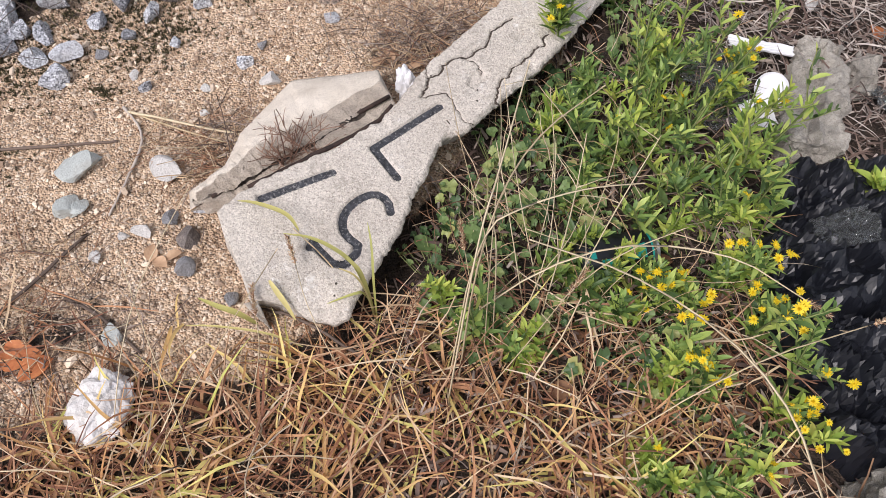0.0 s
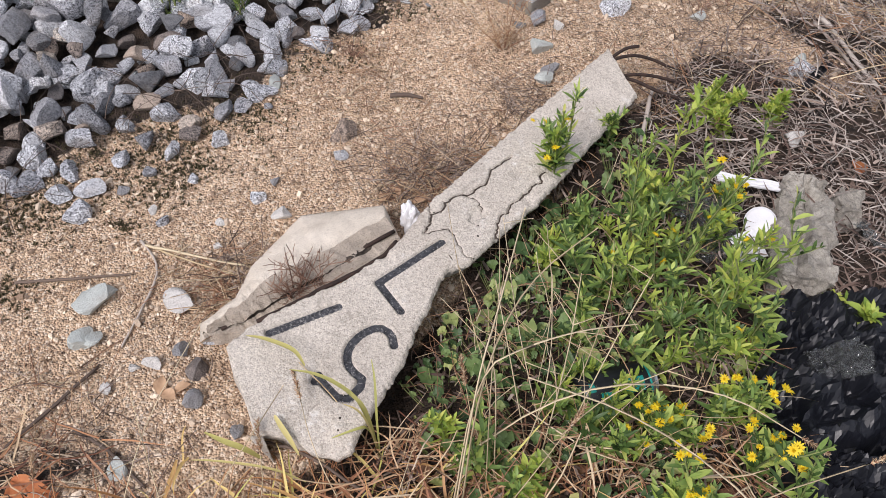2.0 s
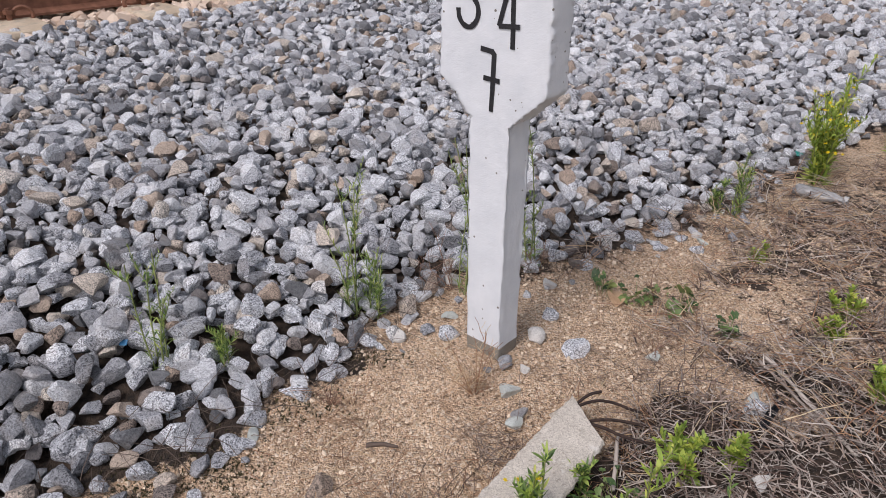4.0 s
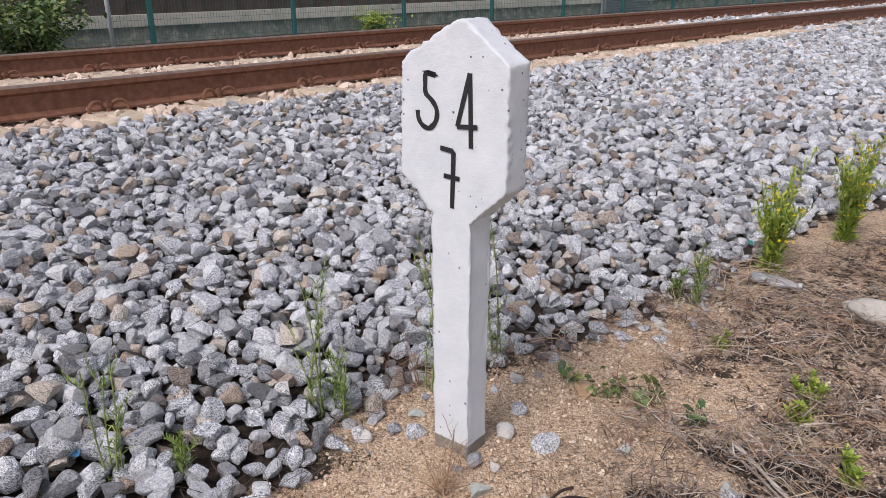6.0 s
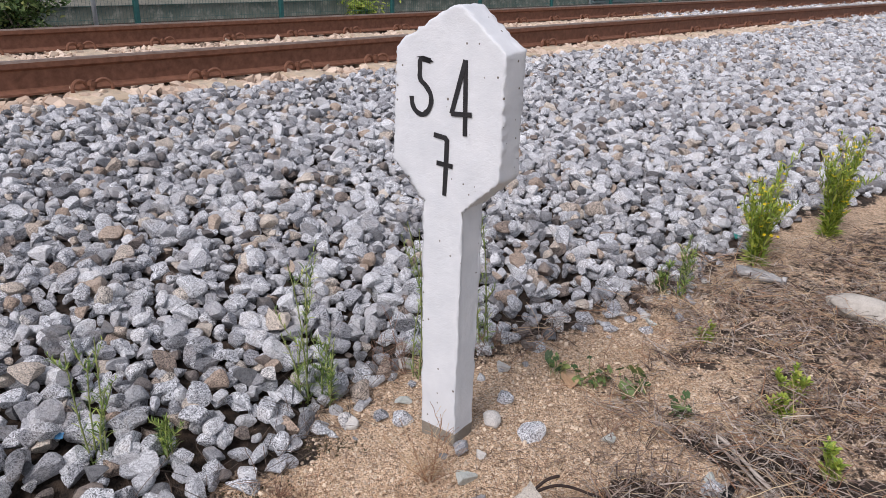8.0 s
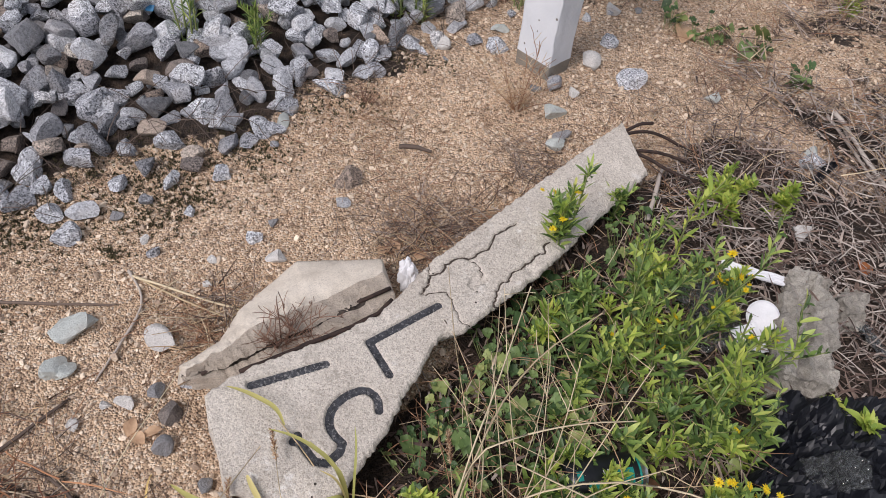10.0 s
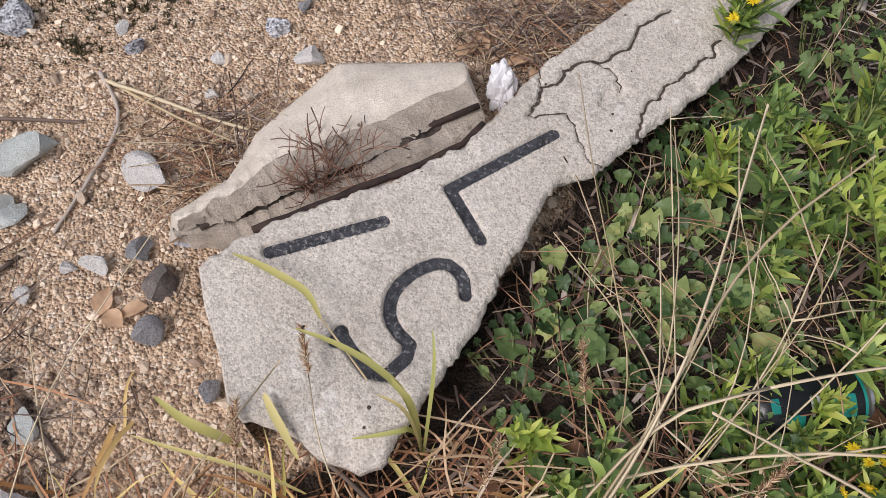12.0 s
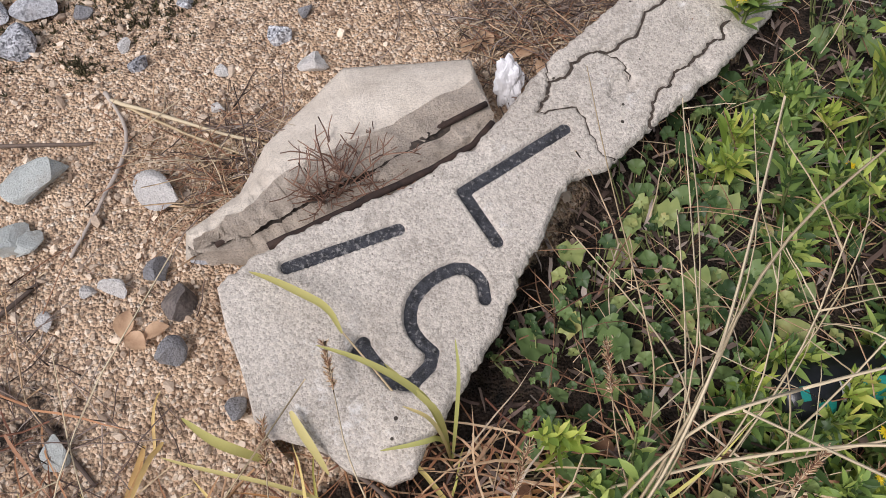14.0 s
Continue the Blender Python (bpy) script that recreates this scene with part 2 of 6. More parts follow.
# ---- building helpers ----
def tri_mesh(name, V, F, mats, mat_index=None, smooth=False):
    me = bpy.data.meshes.new(name)
    V, F = np.asarray(V, np.float32), np.asarray(F, np.int32)
    me.vertices.add(len(V)), me.vertices.foreach_set("co", V.ravel())
    k = F.shape[1]
    me.loops.add(F.size), me.loops.foreach_set("vertex_index", F.ravel())
    me.polygons.add(len(F)), me.polygons.foreach_set("loop_start", np.arange(0, F.size, k, dtype=np.int32))
    for m in mats:
        me.materials.append(m)
    if mat_index is not None:
        me.polygons.foreach_set("material_index", np.asarray(mat_index, np.int32))
    me.update(calc_edges=True)
    me.polygons.foreach_set("use_smooth", np.full(len(F), smooth))
    me.validate()
    return me


def part(name, bm, material, parent=None, label="", smooth=False):
    me = bpy.data.meshes.new(name)
    bm.to_mesh(me)
    bm.free()
    me.materials.append(material)
    me.polygons.foreach_set("use_smooth", np.full(len(me.polygons), smooth))
    ob = new(name, me)
    ob.parent = parent
    return tagged(ob, label)


def box(bm, lo, hi, m=None, bevel=0.0):
    b = bmesh.new()
    bmesh.ops.create_cube(b, size=1)
    for v in b.verts:
        v.co = Vector([lo[i] + (v.co[i] + 0.5) * (hi[i] - lo[i]) for i in range(3)])
    if bevel:
        bmesh.ops.bevel(b, geom=b.edges[:], offset=bevel, segments=2, affect="EDGES", profile=0.6)
    put_in(bm, b, m)
    return bm


def put_in(bm, b, m=None):
    if m is not None:
        bmesh.ops.transform(b, matrix=m, verts=b.verts)
    me = bpy.data.meshes.new("t")
    b.to_mesh(me)
    b.free()
    bm.from_mesh(me)
    bpy.data.meshes.remove(me)


def tube(bm, pts, radii, sides=6, close=True):
    """A tapered round bar along points."""
    pts = [Vector(p) for p in pts]
    if isinstance(radii, (int, float)):
        radii = [radii] * len(pts)
    rings, side = [], None
    for i, p in enumerate(pts):
        t = (pts[min(i + 1, len(pts) - 1)] - pts[max(i - 1, 0)]).normalized()
        ref = side if side is not None else (Vector((0, 0, 1)) if abs(t.z) < 0.9 else Vector((1, 0, 0)))
        u = (ref - t * ref.dot(t)).normalized()
        side = u
        w = t.cross(u)
        rings.append([bm.verts.new(p + (u * math.cos(a) + w * math.sin(a)) * radii[i]) for a in [2 * math.pi * k / sides for k in range(sides)]])
    for a, b in zip(rings, rings[1:]):
        for k in range(sides):
            bm.faces.new((a[k], a[(k + 1) % sides], b[(k + 1) % sides], b[k]))
    if close:
        bm.faces.new(rings[0][::-1]), bm.faces.new(rings[-1])
    return bm


def prism(bm, outline, y0, y1):
    """An outline in x, z, filled between two depths."""
    a = [bm.verts.new((x, y0, z)) for x, z in outline]
    b = [bm.verts.new((x, y1, z)) for x, z in outline]
    bm.faces.new(a), bm.faces.new(b[::-1])
    for i in range(len(a)):
        j = (i + 1) % len(a)
        bm.faces.new((a[j], a[i], b[i], b[j]))
    return bm


def rot_mats(rng, k, flat=True):
    """k random rotations; flat: turned about the upright axis, with some tilt."""
    a, b, c = rng.uniform(0, 2 * np.pi, k), rng.normal(0, 0.35 if flat else 2.0, k), rng.normal(0, 0.35 if flat else 2.0, k)
    ca, sa, cb, sb, cc, sc = np.cos(a), np.sin(a), np.cos(b), np.sin(b), np.cos(c), np.sin(c)
    z = np.zeros(k)
    o = np.ones(k)
    Rz = np.stack([ca, -sa, z, sa, ca, z, z, z, o], 1).reshape(k, 3, 3)
    Rx = np.stack([o, z, z, z, cb, -sb, z, sb, cb], 1).reshape(k, 3, 3)
    Ry = np.stack([cc, z, sc, z, o, z, -sc, z, cc], 1).reshape(k, 3, 3)
    return Rz @ Rx @ Ry


def rock(seed, level=2, size=(1.0, 0.88, 0.78), cuts=8):
    """One broken stone about 1 across: a ball with random flat cuts and worn edges."""
    rng = np.random.default_rng(seed)
    bm = bmesh.new()
    bmesh.ops.create_icosphere(bm, subdivisions=level, radius=1.0)
    bm.verts.index_update()
    V = np.array([v.co[:] for v in bm.verts])
    F = np.array([[v.index for v in f.verts] for f in bm.faces])
    bm.free()
    for _ in range(cuts):
        n = rng.normal(size=3)
        n /= np.linalg.norm(n)
        over = np.clip(V @ n - rng.uniform(0.34, 0.66), 0, None)
        V = V - over[:, None] * n
    V = V / np.abs(V).max(0) * np.array(size) * rng.uniform(0.82, 1.18, 3) * 0.5
    if level > 2:
        V = V + rng.normal(0, 0.004, V.shape)
    return V, F


def scatter(kinds, which, pos, size, rots):
    """Copies of the kinds joined into one set of triangles."""
    Vs, Fs, off = [], [], 0
    for k, (V, F) in enumerate(kinds):
        idx = np.where(which == k)[0]
        if not len(idx):
            continue
        W = np.einsum("nij,vj->nvi", rots[idx], V) * size[idx][:, None, None] + pos[idx][:, None, :]
        G = F[None] + (np.arange(len(idx)) * len(V))[:, None, None] + off
        Vs.append(W.reshape(-1, 3)), Fs.append(G.reshape(-1, 3))
        off += len(idx) * len(V)
    return np.concatenate(Vs), np.concatenate(Fs)


# ---- plan: s runs along the ballast's edge or the track, d across it ----
U, N = np.array([0.696, 0.718]), np.array([-0.718, 0.696])
EDGE_S = [-9, -3, -1.01, -0.894, -0.773, -0.636, -0.502, -0.326, -0.164, 0.039, 0.196, 0.403, 0.605, 0.908, 1.515, 2.19, 2.6, 6, 60]
EDGE_D = [0.35, 0.3, 0.225, 0.295, 0.262, 0.219, 0.235, 0.227, 0.254, 0.304, 0.312, 0.182, 0.155, 0.05, 0.01, -0.058, -0.2, -0.5, -0.6]
TU, TN = np.array([0.7442, 0.668]), np.array([-0.668, 0.7442])
RAIL_D, GAUGE, RAIL_TOP = 3.264, 1.944, 0.44


def bend(s):
    return -0.0008 * np.clip(np.asarray(s) - 1.0, 0, 40) ** 2


def sd(x, y):
    return x * U[0] + y * U[1], x * N[0] + y * N[1]


def xy(s, d):
    return s * U[0] + d * N[0], s * U[1] + d * N[1]


def track_sd(x, y):
    return x * TU[0] + y * TU[1], x * TN[0] + y * TN[1]


def track_xy(s, d):
    return s * TU[0] + d * TN[0], s * TU[1] + d * TN[1]


def land(x, y, rough=True):
    """Height of the ground: sand, the ballast's bed and the land beyond the track."""
    x, y = np.asarray(x, float), np.asarray(y, float)
    s, d = sd(x, y)
    e = d - np.interp(s, EDGE_S, EDGE_D)
    z = -0.062 + 0.045 * np.clip(y, -1.2, 0) + 0.012 * np.clip(y, 0, 1.5)
    z = z + 0.016 * np.exp(-((x + 0.03) ** 2 + (y - 0.02) ** 2) / 0.02)
    a, b = 0.785 * (x + 0.362) - 0.62 * (y + 0.827), 0.62 * (x + 0.362) + 0.785 * (y + 0.827)
    side = a - np.interp(b, [0, 0.15, 0.3, 0.8], [0.17, 0.13, 0.11, 0.09])
    z = z - 0.028 * np.exp(-((side - 0.005) / 0.03) ** 2) * np.clip((b + 0.09) / 0.06, 0, 1) * np.clip((0.7 - b) / 0.2, 0, 1)
    up = 0.11 * (1 - np.exp(-np.clip(e, 0, 9) / 0.4)) + 0.185 * np.clip(e / 2.9, 0, 1)
    z = z + np.where(e > 0, up - 0.03 * np.clip(e / 0.15, 0, 1), 0)
    ts, td = track_sd(x, y)
    across = td - bend(ts)
    on_track = np.clip((across - 2.3) / 0.5, 0, 1)
    z = z * (1 - on_track) + 0.222 * on_track
    fall = np.clip((across - 6.3) / 2.0, 0, 1)
    z = z * (1 - fall) - 0.10 * fall
    if rough:
        z = z + 0.006 * (np.sin(9 * x + 2 * np.sin(5 * y)) * np.sin(8 * y + 1.7 * np.sin(6 * x + 1)))
    return z


def soil_shade_zone(x, y):
    """How much of the ground is dark litter and soil with painted shade rather than sand, 0 to 1."""
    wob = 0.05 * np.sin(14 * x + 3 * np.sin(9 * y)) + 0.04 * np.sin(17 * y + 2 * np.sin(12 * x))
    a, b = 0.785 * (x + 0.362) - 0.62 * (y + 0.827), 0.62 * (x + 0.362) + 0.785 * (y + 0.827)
    # begins at the slab's edge, so it also paints the shadow gap there
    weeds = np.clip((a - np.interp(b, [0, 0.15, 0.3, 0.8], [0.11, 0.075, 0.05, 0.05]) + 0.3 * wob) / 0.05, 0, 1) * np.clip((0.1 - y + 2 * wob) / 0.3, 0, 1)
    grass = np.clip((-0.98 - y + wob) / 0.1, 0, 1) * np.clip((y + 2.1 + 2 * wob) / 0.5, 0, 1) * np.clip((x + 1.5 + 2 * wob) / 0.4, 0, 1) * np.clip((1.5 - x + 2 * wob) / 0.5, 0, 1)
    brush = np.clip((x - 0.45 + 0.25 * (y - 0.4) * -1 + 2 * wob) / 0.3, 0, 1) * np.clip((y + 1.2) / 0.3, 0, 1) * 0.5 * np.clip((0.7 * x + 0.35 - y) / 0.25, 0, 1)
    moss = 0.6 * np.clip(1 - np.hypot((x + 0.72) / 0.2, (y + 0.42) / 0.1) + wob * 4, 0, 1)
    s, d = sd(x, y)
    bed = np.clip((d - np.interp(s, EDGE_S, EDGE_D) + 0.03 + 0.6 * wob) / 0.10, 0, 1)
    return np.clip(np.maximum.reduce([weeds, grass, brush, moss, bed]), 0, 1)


def ground_sheet():
    far = [3.2, 4.5, 7, 12, 25, 60, 150, 400, 900]
    xs = np.concatenate([[-v for v in far[::-1]], np.arange(-1.7, 2.4, 0.012), far])
    ys = np.concatenate([[-v for v in far[::-1]], np.arange(-2.3, -1.7, 0.03), np.arange(-1.7, 1.9, 0.012), [2.3, 2.8, 3.2, 3.8, 4.5, 5.2, 6, 7, 8, 9, 10, 12, 14, 18, 25, 60, 150, 400, 900]])
    X, Y = np.meshgrid(xs, ys)
    near = (np.abs(X) < 2.5) & (np.abs(Y) < 2.35)
    rng = np.random.default_rng(4)
    Z = land(X, Y) + np.where(near, rng.normal(0, 0.0012, X.shape), 0)
    V = np.stack([X, Y, Z], -1).reshape(-1, 3)
    w, h = len(xs), len(ys)
    i = (np.arange(h - 1)[:, None] * w + np.arange(w - 1)[None]).ravel()
    F = np.stack([i, i + 1, i + 1 + w, i + w], 1)
    me = tri_mesh("ground", V, F, [SAND], smooth=True)
    # this mask carries real dark soil and the painted shade together
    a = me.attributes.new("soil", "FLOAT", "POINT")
    a.data.foreach_set("value", np.where(near | (Y > 1.5), soil_shade_zone(X, Y), 0.25).astype(np.float32).ravel())
    return tagged(new("ground", me), "coarse tan sandy ground beside a railway track", "ground", kind="structure")


ground = ground_sheet()


# ---- the kilometre post ----
def ribbon(bm, pts, width, y, thick=0.0012):
    """A painted stroke of even width along points in x, z."""
    P = [Vector((p[0], p[1])) for p in pts]
    L, R = [], []
    for i, p in enumerate(P):
        t0 = (p - P[i - 1]).normalized() if i else (P[1] - p).normalized()
        t1 = (P[i + 1] - p).normalized() if i + 1 < len(P) else t0
        t = (t0 + t1).normalized()
        k = width / 2 / max(0.55, t.dot(t0))
        o = Vector((-t.y, t.x)) * k * (1 + 0.08 * math.sin(5 * i + 40 * p.x))
        L.append(p + o), R.append(p - o)
    vs = []
    for yy in (y, y - thick):
        vs.append(([bm.verts.new((q.x, yy, q.y)) for q in L], [bm.verts.new((q.x, yy, q.y)) for q in R]))
    for i in range(len(P) - 1):
        a, b = vs[1]
        bm.faces.new((a[i], a[i + 1], b[i + 1], b[i]))
        for top, low in ((vs[1][0], vs[0][0]), (vs[0][1], vs[1][1])):
            bm.faces.new((top[i], low[i], low[i + 1], top[i + 1]))
    return bm


def smooth_line(pts, n=3):
    """Rounds a polyline's corners."""
    for _ in range(n):
        out = [pts[0]]
        for p, q in zip(pts, pts[1:]):
            out += [tuple(0.75 * a + 0.25 * b for a, b in zip(p, q)), tuple(0.25 * a + 0.75 * b for a, b in zip(p, q))]
        pts = out + [pts[-1]]
    return pts


def kilometre_post():
    out = [(-0.099, -0.16), (-0.009, -0.16), (-0.003, 0.488), (0.077, 0.555), (0.081, 0.783), (-0.014, 0.858), (-0.031, 0.858), (-0.152, 0.789), (-0.163, 0.775), (-0.173, 0.564), (-0.094, 0.490)]
    depth = 0.066
    bm = prism(bmesh.new(), out, 0, depth)
    bmesh.ops.bevel(bm, geom=[e for e in bm.edges if e.calc_length() > 0.02], offset=0.0035, segments=2, affect="EDGES", profile=0.5)
    bmesh.ops.triangulate(bm, faces=[f for f in bm.faces if len(f.verts) > 4])
    for _ in range(5):
        bmesh.ops.subdivide_edges(bm, edges=[e for e in bm.edges if e.calc_length() > 0.012], cuts=1, use_grid_fill=True)
        bmesh.ops.triangulate(bm, faces=[f for f in bm.faces if len(f.verts) > 4])
    bm.normal_update()
    for v in bm.verts:
        near_edge = 1.0 if abs(v.normal.y) < 0.95 and (v.co.y < 0.012 or v.co.y > depth - 0.012) else 0.25
        k = noise.noise(v.co * 90) * 0.0012 + noise.noise(v.co * 260) * 0.0045
        if v.normal.y < -0.9:
            k = noise.noise(v.co * 30) * 0.0006
            near_edge = 1
        v.co += v.normal * k * near_edge
    base = new("kilometre_post")
    body = part("body", bm, WHITEWASH, base, smooth=True)
    body.data.materials.append(BARE_CEMENT)
    for f in body.data.polygons:
        c = f.center
        if c.z < -0.010 + 0.010 * noise.noise(Vector((c.x * 35, c.y * 35, 7))) + 0.008 * (c.x / 0.1):
            f.material_index = 1
    five = smooth_line([(-0.0797, 0.7584), (-0.1051, 0.7627), (-0.1045, 0.744), (-0.1059, 0.7234), (-0.0897, 0.7133), (-0.0770, 0.6966), (-0.0785, 0.6754), (-0.0947, 0.6575), (-0.1123, 0.6612), (-0.1232, 0.674), (-0.1246, 0.6909)], 2)
    five[1:1] = [(-0.098, 0.7615), (-0.1045, 0.7625)]
    four = [(0.0006, 0.6322), (-0.0015, 0.7668), (-0.0304, 0.6692), (0.0154, 0.6723)]
    seven = [(-0.0706, 0.625), (-0.044, 0.6222), (-0.0397, 0.617), (-0.0412, 0.5725), (-0.0441, 0.5107)]
    for name, strokes in (("digit_five", [five]), ("digit_four", [[four[0], four[1]], [four[1], four[2]], [four[2], four[3]]]), ("digit_seven", [seven, [(-0.0629, 0.5725), (-0.0252, 0.5707)]])):
        bm = bmesh.new()
        for i, st in enumerate(strokes):
            ribbon(bm, st, 0.0095, -0.0006 - 0.0004 * i)
        part(name, bm, DIGIT_BLACK, base, "hand-painted black digit")
    turn = Matrix(((0.768, 0.640, 0, 0), (-0.640, 0.768, 0, 0), (0, 0, 1, 0), (0, 0, 0, 1)))
    base.matrix_world = turn
    return tagged(base, "whitewashed concrete kilometre post with black painted digits in sand", "kilometre post")


kilometre_post()


# ---- the fallen, broken post ----
SLAB_O = np.array([-0.362, -0.827, 0.001])
SLAB_A, SLAB_B = np.array([0.785, -0.62, -0.2]), np.array([0.62, 0.785, 0.0])


def slab_at(a, b, drop=0.0):
    a, b = np.asarray(a), np.asarray(b)
    P = SLAB_O + a[..., None] * SLAB_A + b[..., None] * SLAB_B
    P[..., 2] -= drop
    return P


def line_dist(a, b, pts):
    best = np.full(a.shape, 9.0)
    for (x0, y0), (x1, y1) in zip(pts, pts[1:]):
        dx, dy = x1 - x0, y1 - y0
        t = np.clip(((a - x0) * dx + (b - y0) * dy) / (dx * dx + dy * dy + 1e-12), 0, 1)
        best = np.minimum(best, np.hypot(a - x0 - t * dx, b - y0 - t * dy))
    return best


def wavy(x, y, f, seed=0):
    r = np.random.default_rng(seed)
    out = np.zeros(np.shape(x))
    for k in range(6):
        ang, ph, g = r.uniform(0, 6.3), r.uniform(0, 6.3), f * r.uniform(0.6, 1.9)
        out = out + np.sin(g * (x * math.cos(ang) + y * math.sin(ang)) + ph + 1.5 * np.sin(g * 0.6 * (y * math.cos(ang) - x * math.sin(ang)) + k))
    return out / 6


HALF = 0.0053  # half the width of a painted groove


def broken_post():
    left_b = [-0.091, -0.073, -0.063, -0.049, -0.01, 0.03, 0.098, 0.138, 0.204, 0.24, 0.278, 0.31, 0.39, 0.54, 0.82]
    left_a = [0.076, 0.037, 0.006, -0.023, -0.024, -0.018, 0.0, 0.010, 0.016, 0.012, 0.004, -0.003, -0.006, -0.012, -0.022]
    right_b = [-0.091, -0.067, -0.064, -0.047, -0.03, -0.014, 0.03, 0.058, 0.097, 0.117, 0.152, 0.184, 0.21, 0.24, 0.262, 0.275, 0.347, 0.44, 0.572, 0.762, 0.82]
    right_a = [0.096, 0.126, 0.149, 0.178, 0.186, 0.180, 0.168, 0.161, 0.151, 0.143, 0.126, 0.119, 0.106, 0.096, 0.102, 0.110, 0.108, 0.111, 0.098, 0.084, -0.02]
    nb, na = 560, 120
    b = np.linspace(-0.091, 0.818, nb)
    jag = 0.0022 * wavy(b, b * 0, 160, 3) + 0.0015 * wavy(b, b * 0, 420, 4)
    aL, aR = np.interp(b, left_b, left_a), np.interp(b, right_b, right_a)
    t = np.linspace(0, 1, na)
    A = aL[:, None] + (aR - aL)[:, None] * t[None] + jag[:, None] * (1 - t[None]) ** 10 - jag[::-1][:, None] * t[None] ** 10
    aL, aR = A[:, 0], A[:, -1]
    B = np.repeat(b[:, None], na, 1)
    digits = {"one": [(0.001, 0.003), (0.034, 0.094)], "corner": [(0.058, 0.276), (0.044, 0.16), (0.095, 0.151)],
              "hook": smooth_line([(0.090, 0.000), (0.086, 0.010), (0.090, 0.006), (0.136, 0.005), (0.134, 0.046), (0.11, 0.043), (0.096, 0.049), (0.085, 0.064), (0.083, 0.089), (0.091, 0.113), (0.11, 0.118), (0.124, 0.108)], 1)}
    # grid corners near a stroke's edge slide onto it, so that the edge is clean
    for v in digits.values():
        D0 = line_dist(A, B, v)
        gx, gy = (line_dist(A + 1e-5, B, v) - D0) / 1e-5, (line_dist(A, B + 1e-5, v) - D0) / 1e-5
        k = np.where(np.abs(D0 - HALF) < 0.0011, HALF - D0, 0)
        A, B = A + gx * k, B + gy * k
    D = {k: line_dist(A, B, v) for k, v in digits.items()}
    H = 0.0010 * wavy(A, B, 45, 1) + 0.00025 * wavy(A, B, 190, 2) + np.random.default_rng(8).normal(0, 0.00013, A.shape)
    H += 0.0012 * np.clip(wavy(A, B, 45, 8) * 2, -1, 0) * (B < 0.02)
    groove = np.minimum.reduce(list(D.values()))
    H -= 0.0045 * np.clip((HALF + 0.0014 - groove) / 0.0016, 0, 1)
    cracks = [[(0.03, 0.268), (0.025, 0.287), (0.014, 0.30), (0.02, 0.322), (0.016, 0.335), (0.02, 0.361), (0.031, 0.399), (0.019, 0.435), (0.024, 0.48)],
              [(0.112, 0.34), (0.100, 0.352), (0.092, 0.365), (0.09, 0.39), (0.083, 0.405), (0.086, 0.43), (0.083, 0.458), (0.088, 0.478), (0.08, 0.5)],
              [(0.03, 0.268), (0.05, 0.30), (0.076, 0.29), (0.098, 0.283), (0.112, 0.29)], [(0.014, 0.30), (-0.004, 0.31)], [(0.02, 0.361), (0.05, 0.37), (0.062, 0.36)]]
    crng, lines = random.Random(3), []
    for i, c in enumerate(cracks):
        for amp in (0.0050, 0.0028, 0.0014):
            c = [q for p, r in zip(c, c[1:]) for q in (p, ((p[0] + r[0]) / 2 + crng.uniform(-amp, amp), (p[1] + r[1]) / 2 + crng.uniform(-amp, amp)))] + [c[-1]]
        wide, deep = (0.0019, 0.005) if i < 2 else (0.0014, 0.0025)
        lines.append((c, 0.0036 if i < 2 else 0.0016, deep))
        dark = np.clip(1.4 - line_dist(A, B, c) / wide, 0, 1)
        H -= deep * dark
    chip = np.hypot((A - 0.062) / 0.012, (B - 0.352) / 0.02) + 0.4 * wavy(A, B, 300, 12)
    H -= 0.004 * np.clip(2.2 - 2 * chip, 0, 1)
    rim = np.minimum(A - aL[:, None], aR[:, None] - A)
    H -= 0.007 * np.clip(1 - rim / (0.006 + 0.004 * wavy(A, B, 120, 11)), 0, 1) ** 2
    low = (B < -0.02) * np.clip((A - 0.11) / 0.05, 0, 1)
    H -= 0.020 * low * np.clip((-0.02 - B) / 0.05, 0, 1)
    chips = np.clip(wavy(A, B, 38, 61) + 0.6 * wavy(A, B, 95, 62) - 0.35, 0, 1) * np.clip(1 - rim / 0.03, 0, 1)
    H -= 0.012 * chips
    top = slab_at(A, B, -H)
    depth = 0.075
    skirts = []
    for a_edge, sgn in ((aL, -1), (aR, 1)):
        cols = []
        for k, f in enumerate((0.12, 0.3, 0.5, 0.75, 1.0)):
            wob = 0.004 * wavy(b, b * 0 + f * 3, 130, 20 + k) + 0.002 * wavy(b, b * 0 + f * 3, 400, 30 + k)
            edge = slab_at(a_edge + sgn * (0.003 * math.sin(f * 3) - 0.06 * f * (sgn > 0)) + wob, b, 0.006)
            foot = np.minimum(edge[:, 2] - 0.01, land(edge[:, 0], edge[:, 1]) - 0.01)
            edge[:, 2] = edge[:, 2] * (1 - f) + foot * f
            cols.append(edge)
        skirts.append(cols)
    cols = skirts[0][::-1] + [top[:, j] for j in range(na)] + skirts[1]
    V = np.stack(cols, 1)
    w = V.shape[1]
    foot0, foot1 = V[0].copy(), V[-1].copy()
    for q in (foot0, foot1):
        q[:, 2] = np.minimum(q[:, 2] - 0.01, land(q[:, 0], q[:, 1]) - 0.015)
    V = np.concatenate([foot0[None], V, foot1[None]], 0)
    i = (np.arange(V.shape[0] - 1)[:, None] * w + np.arange(w - 1)[None])
    F = np.stack([i, i + 1, i + 1 + w, i + w], -1)
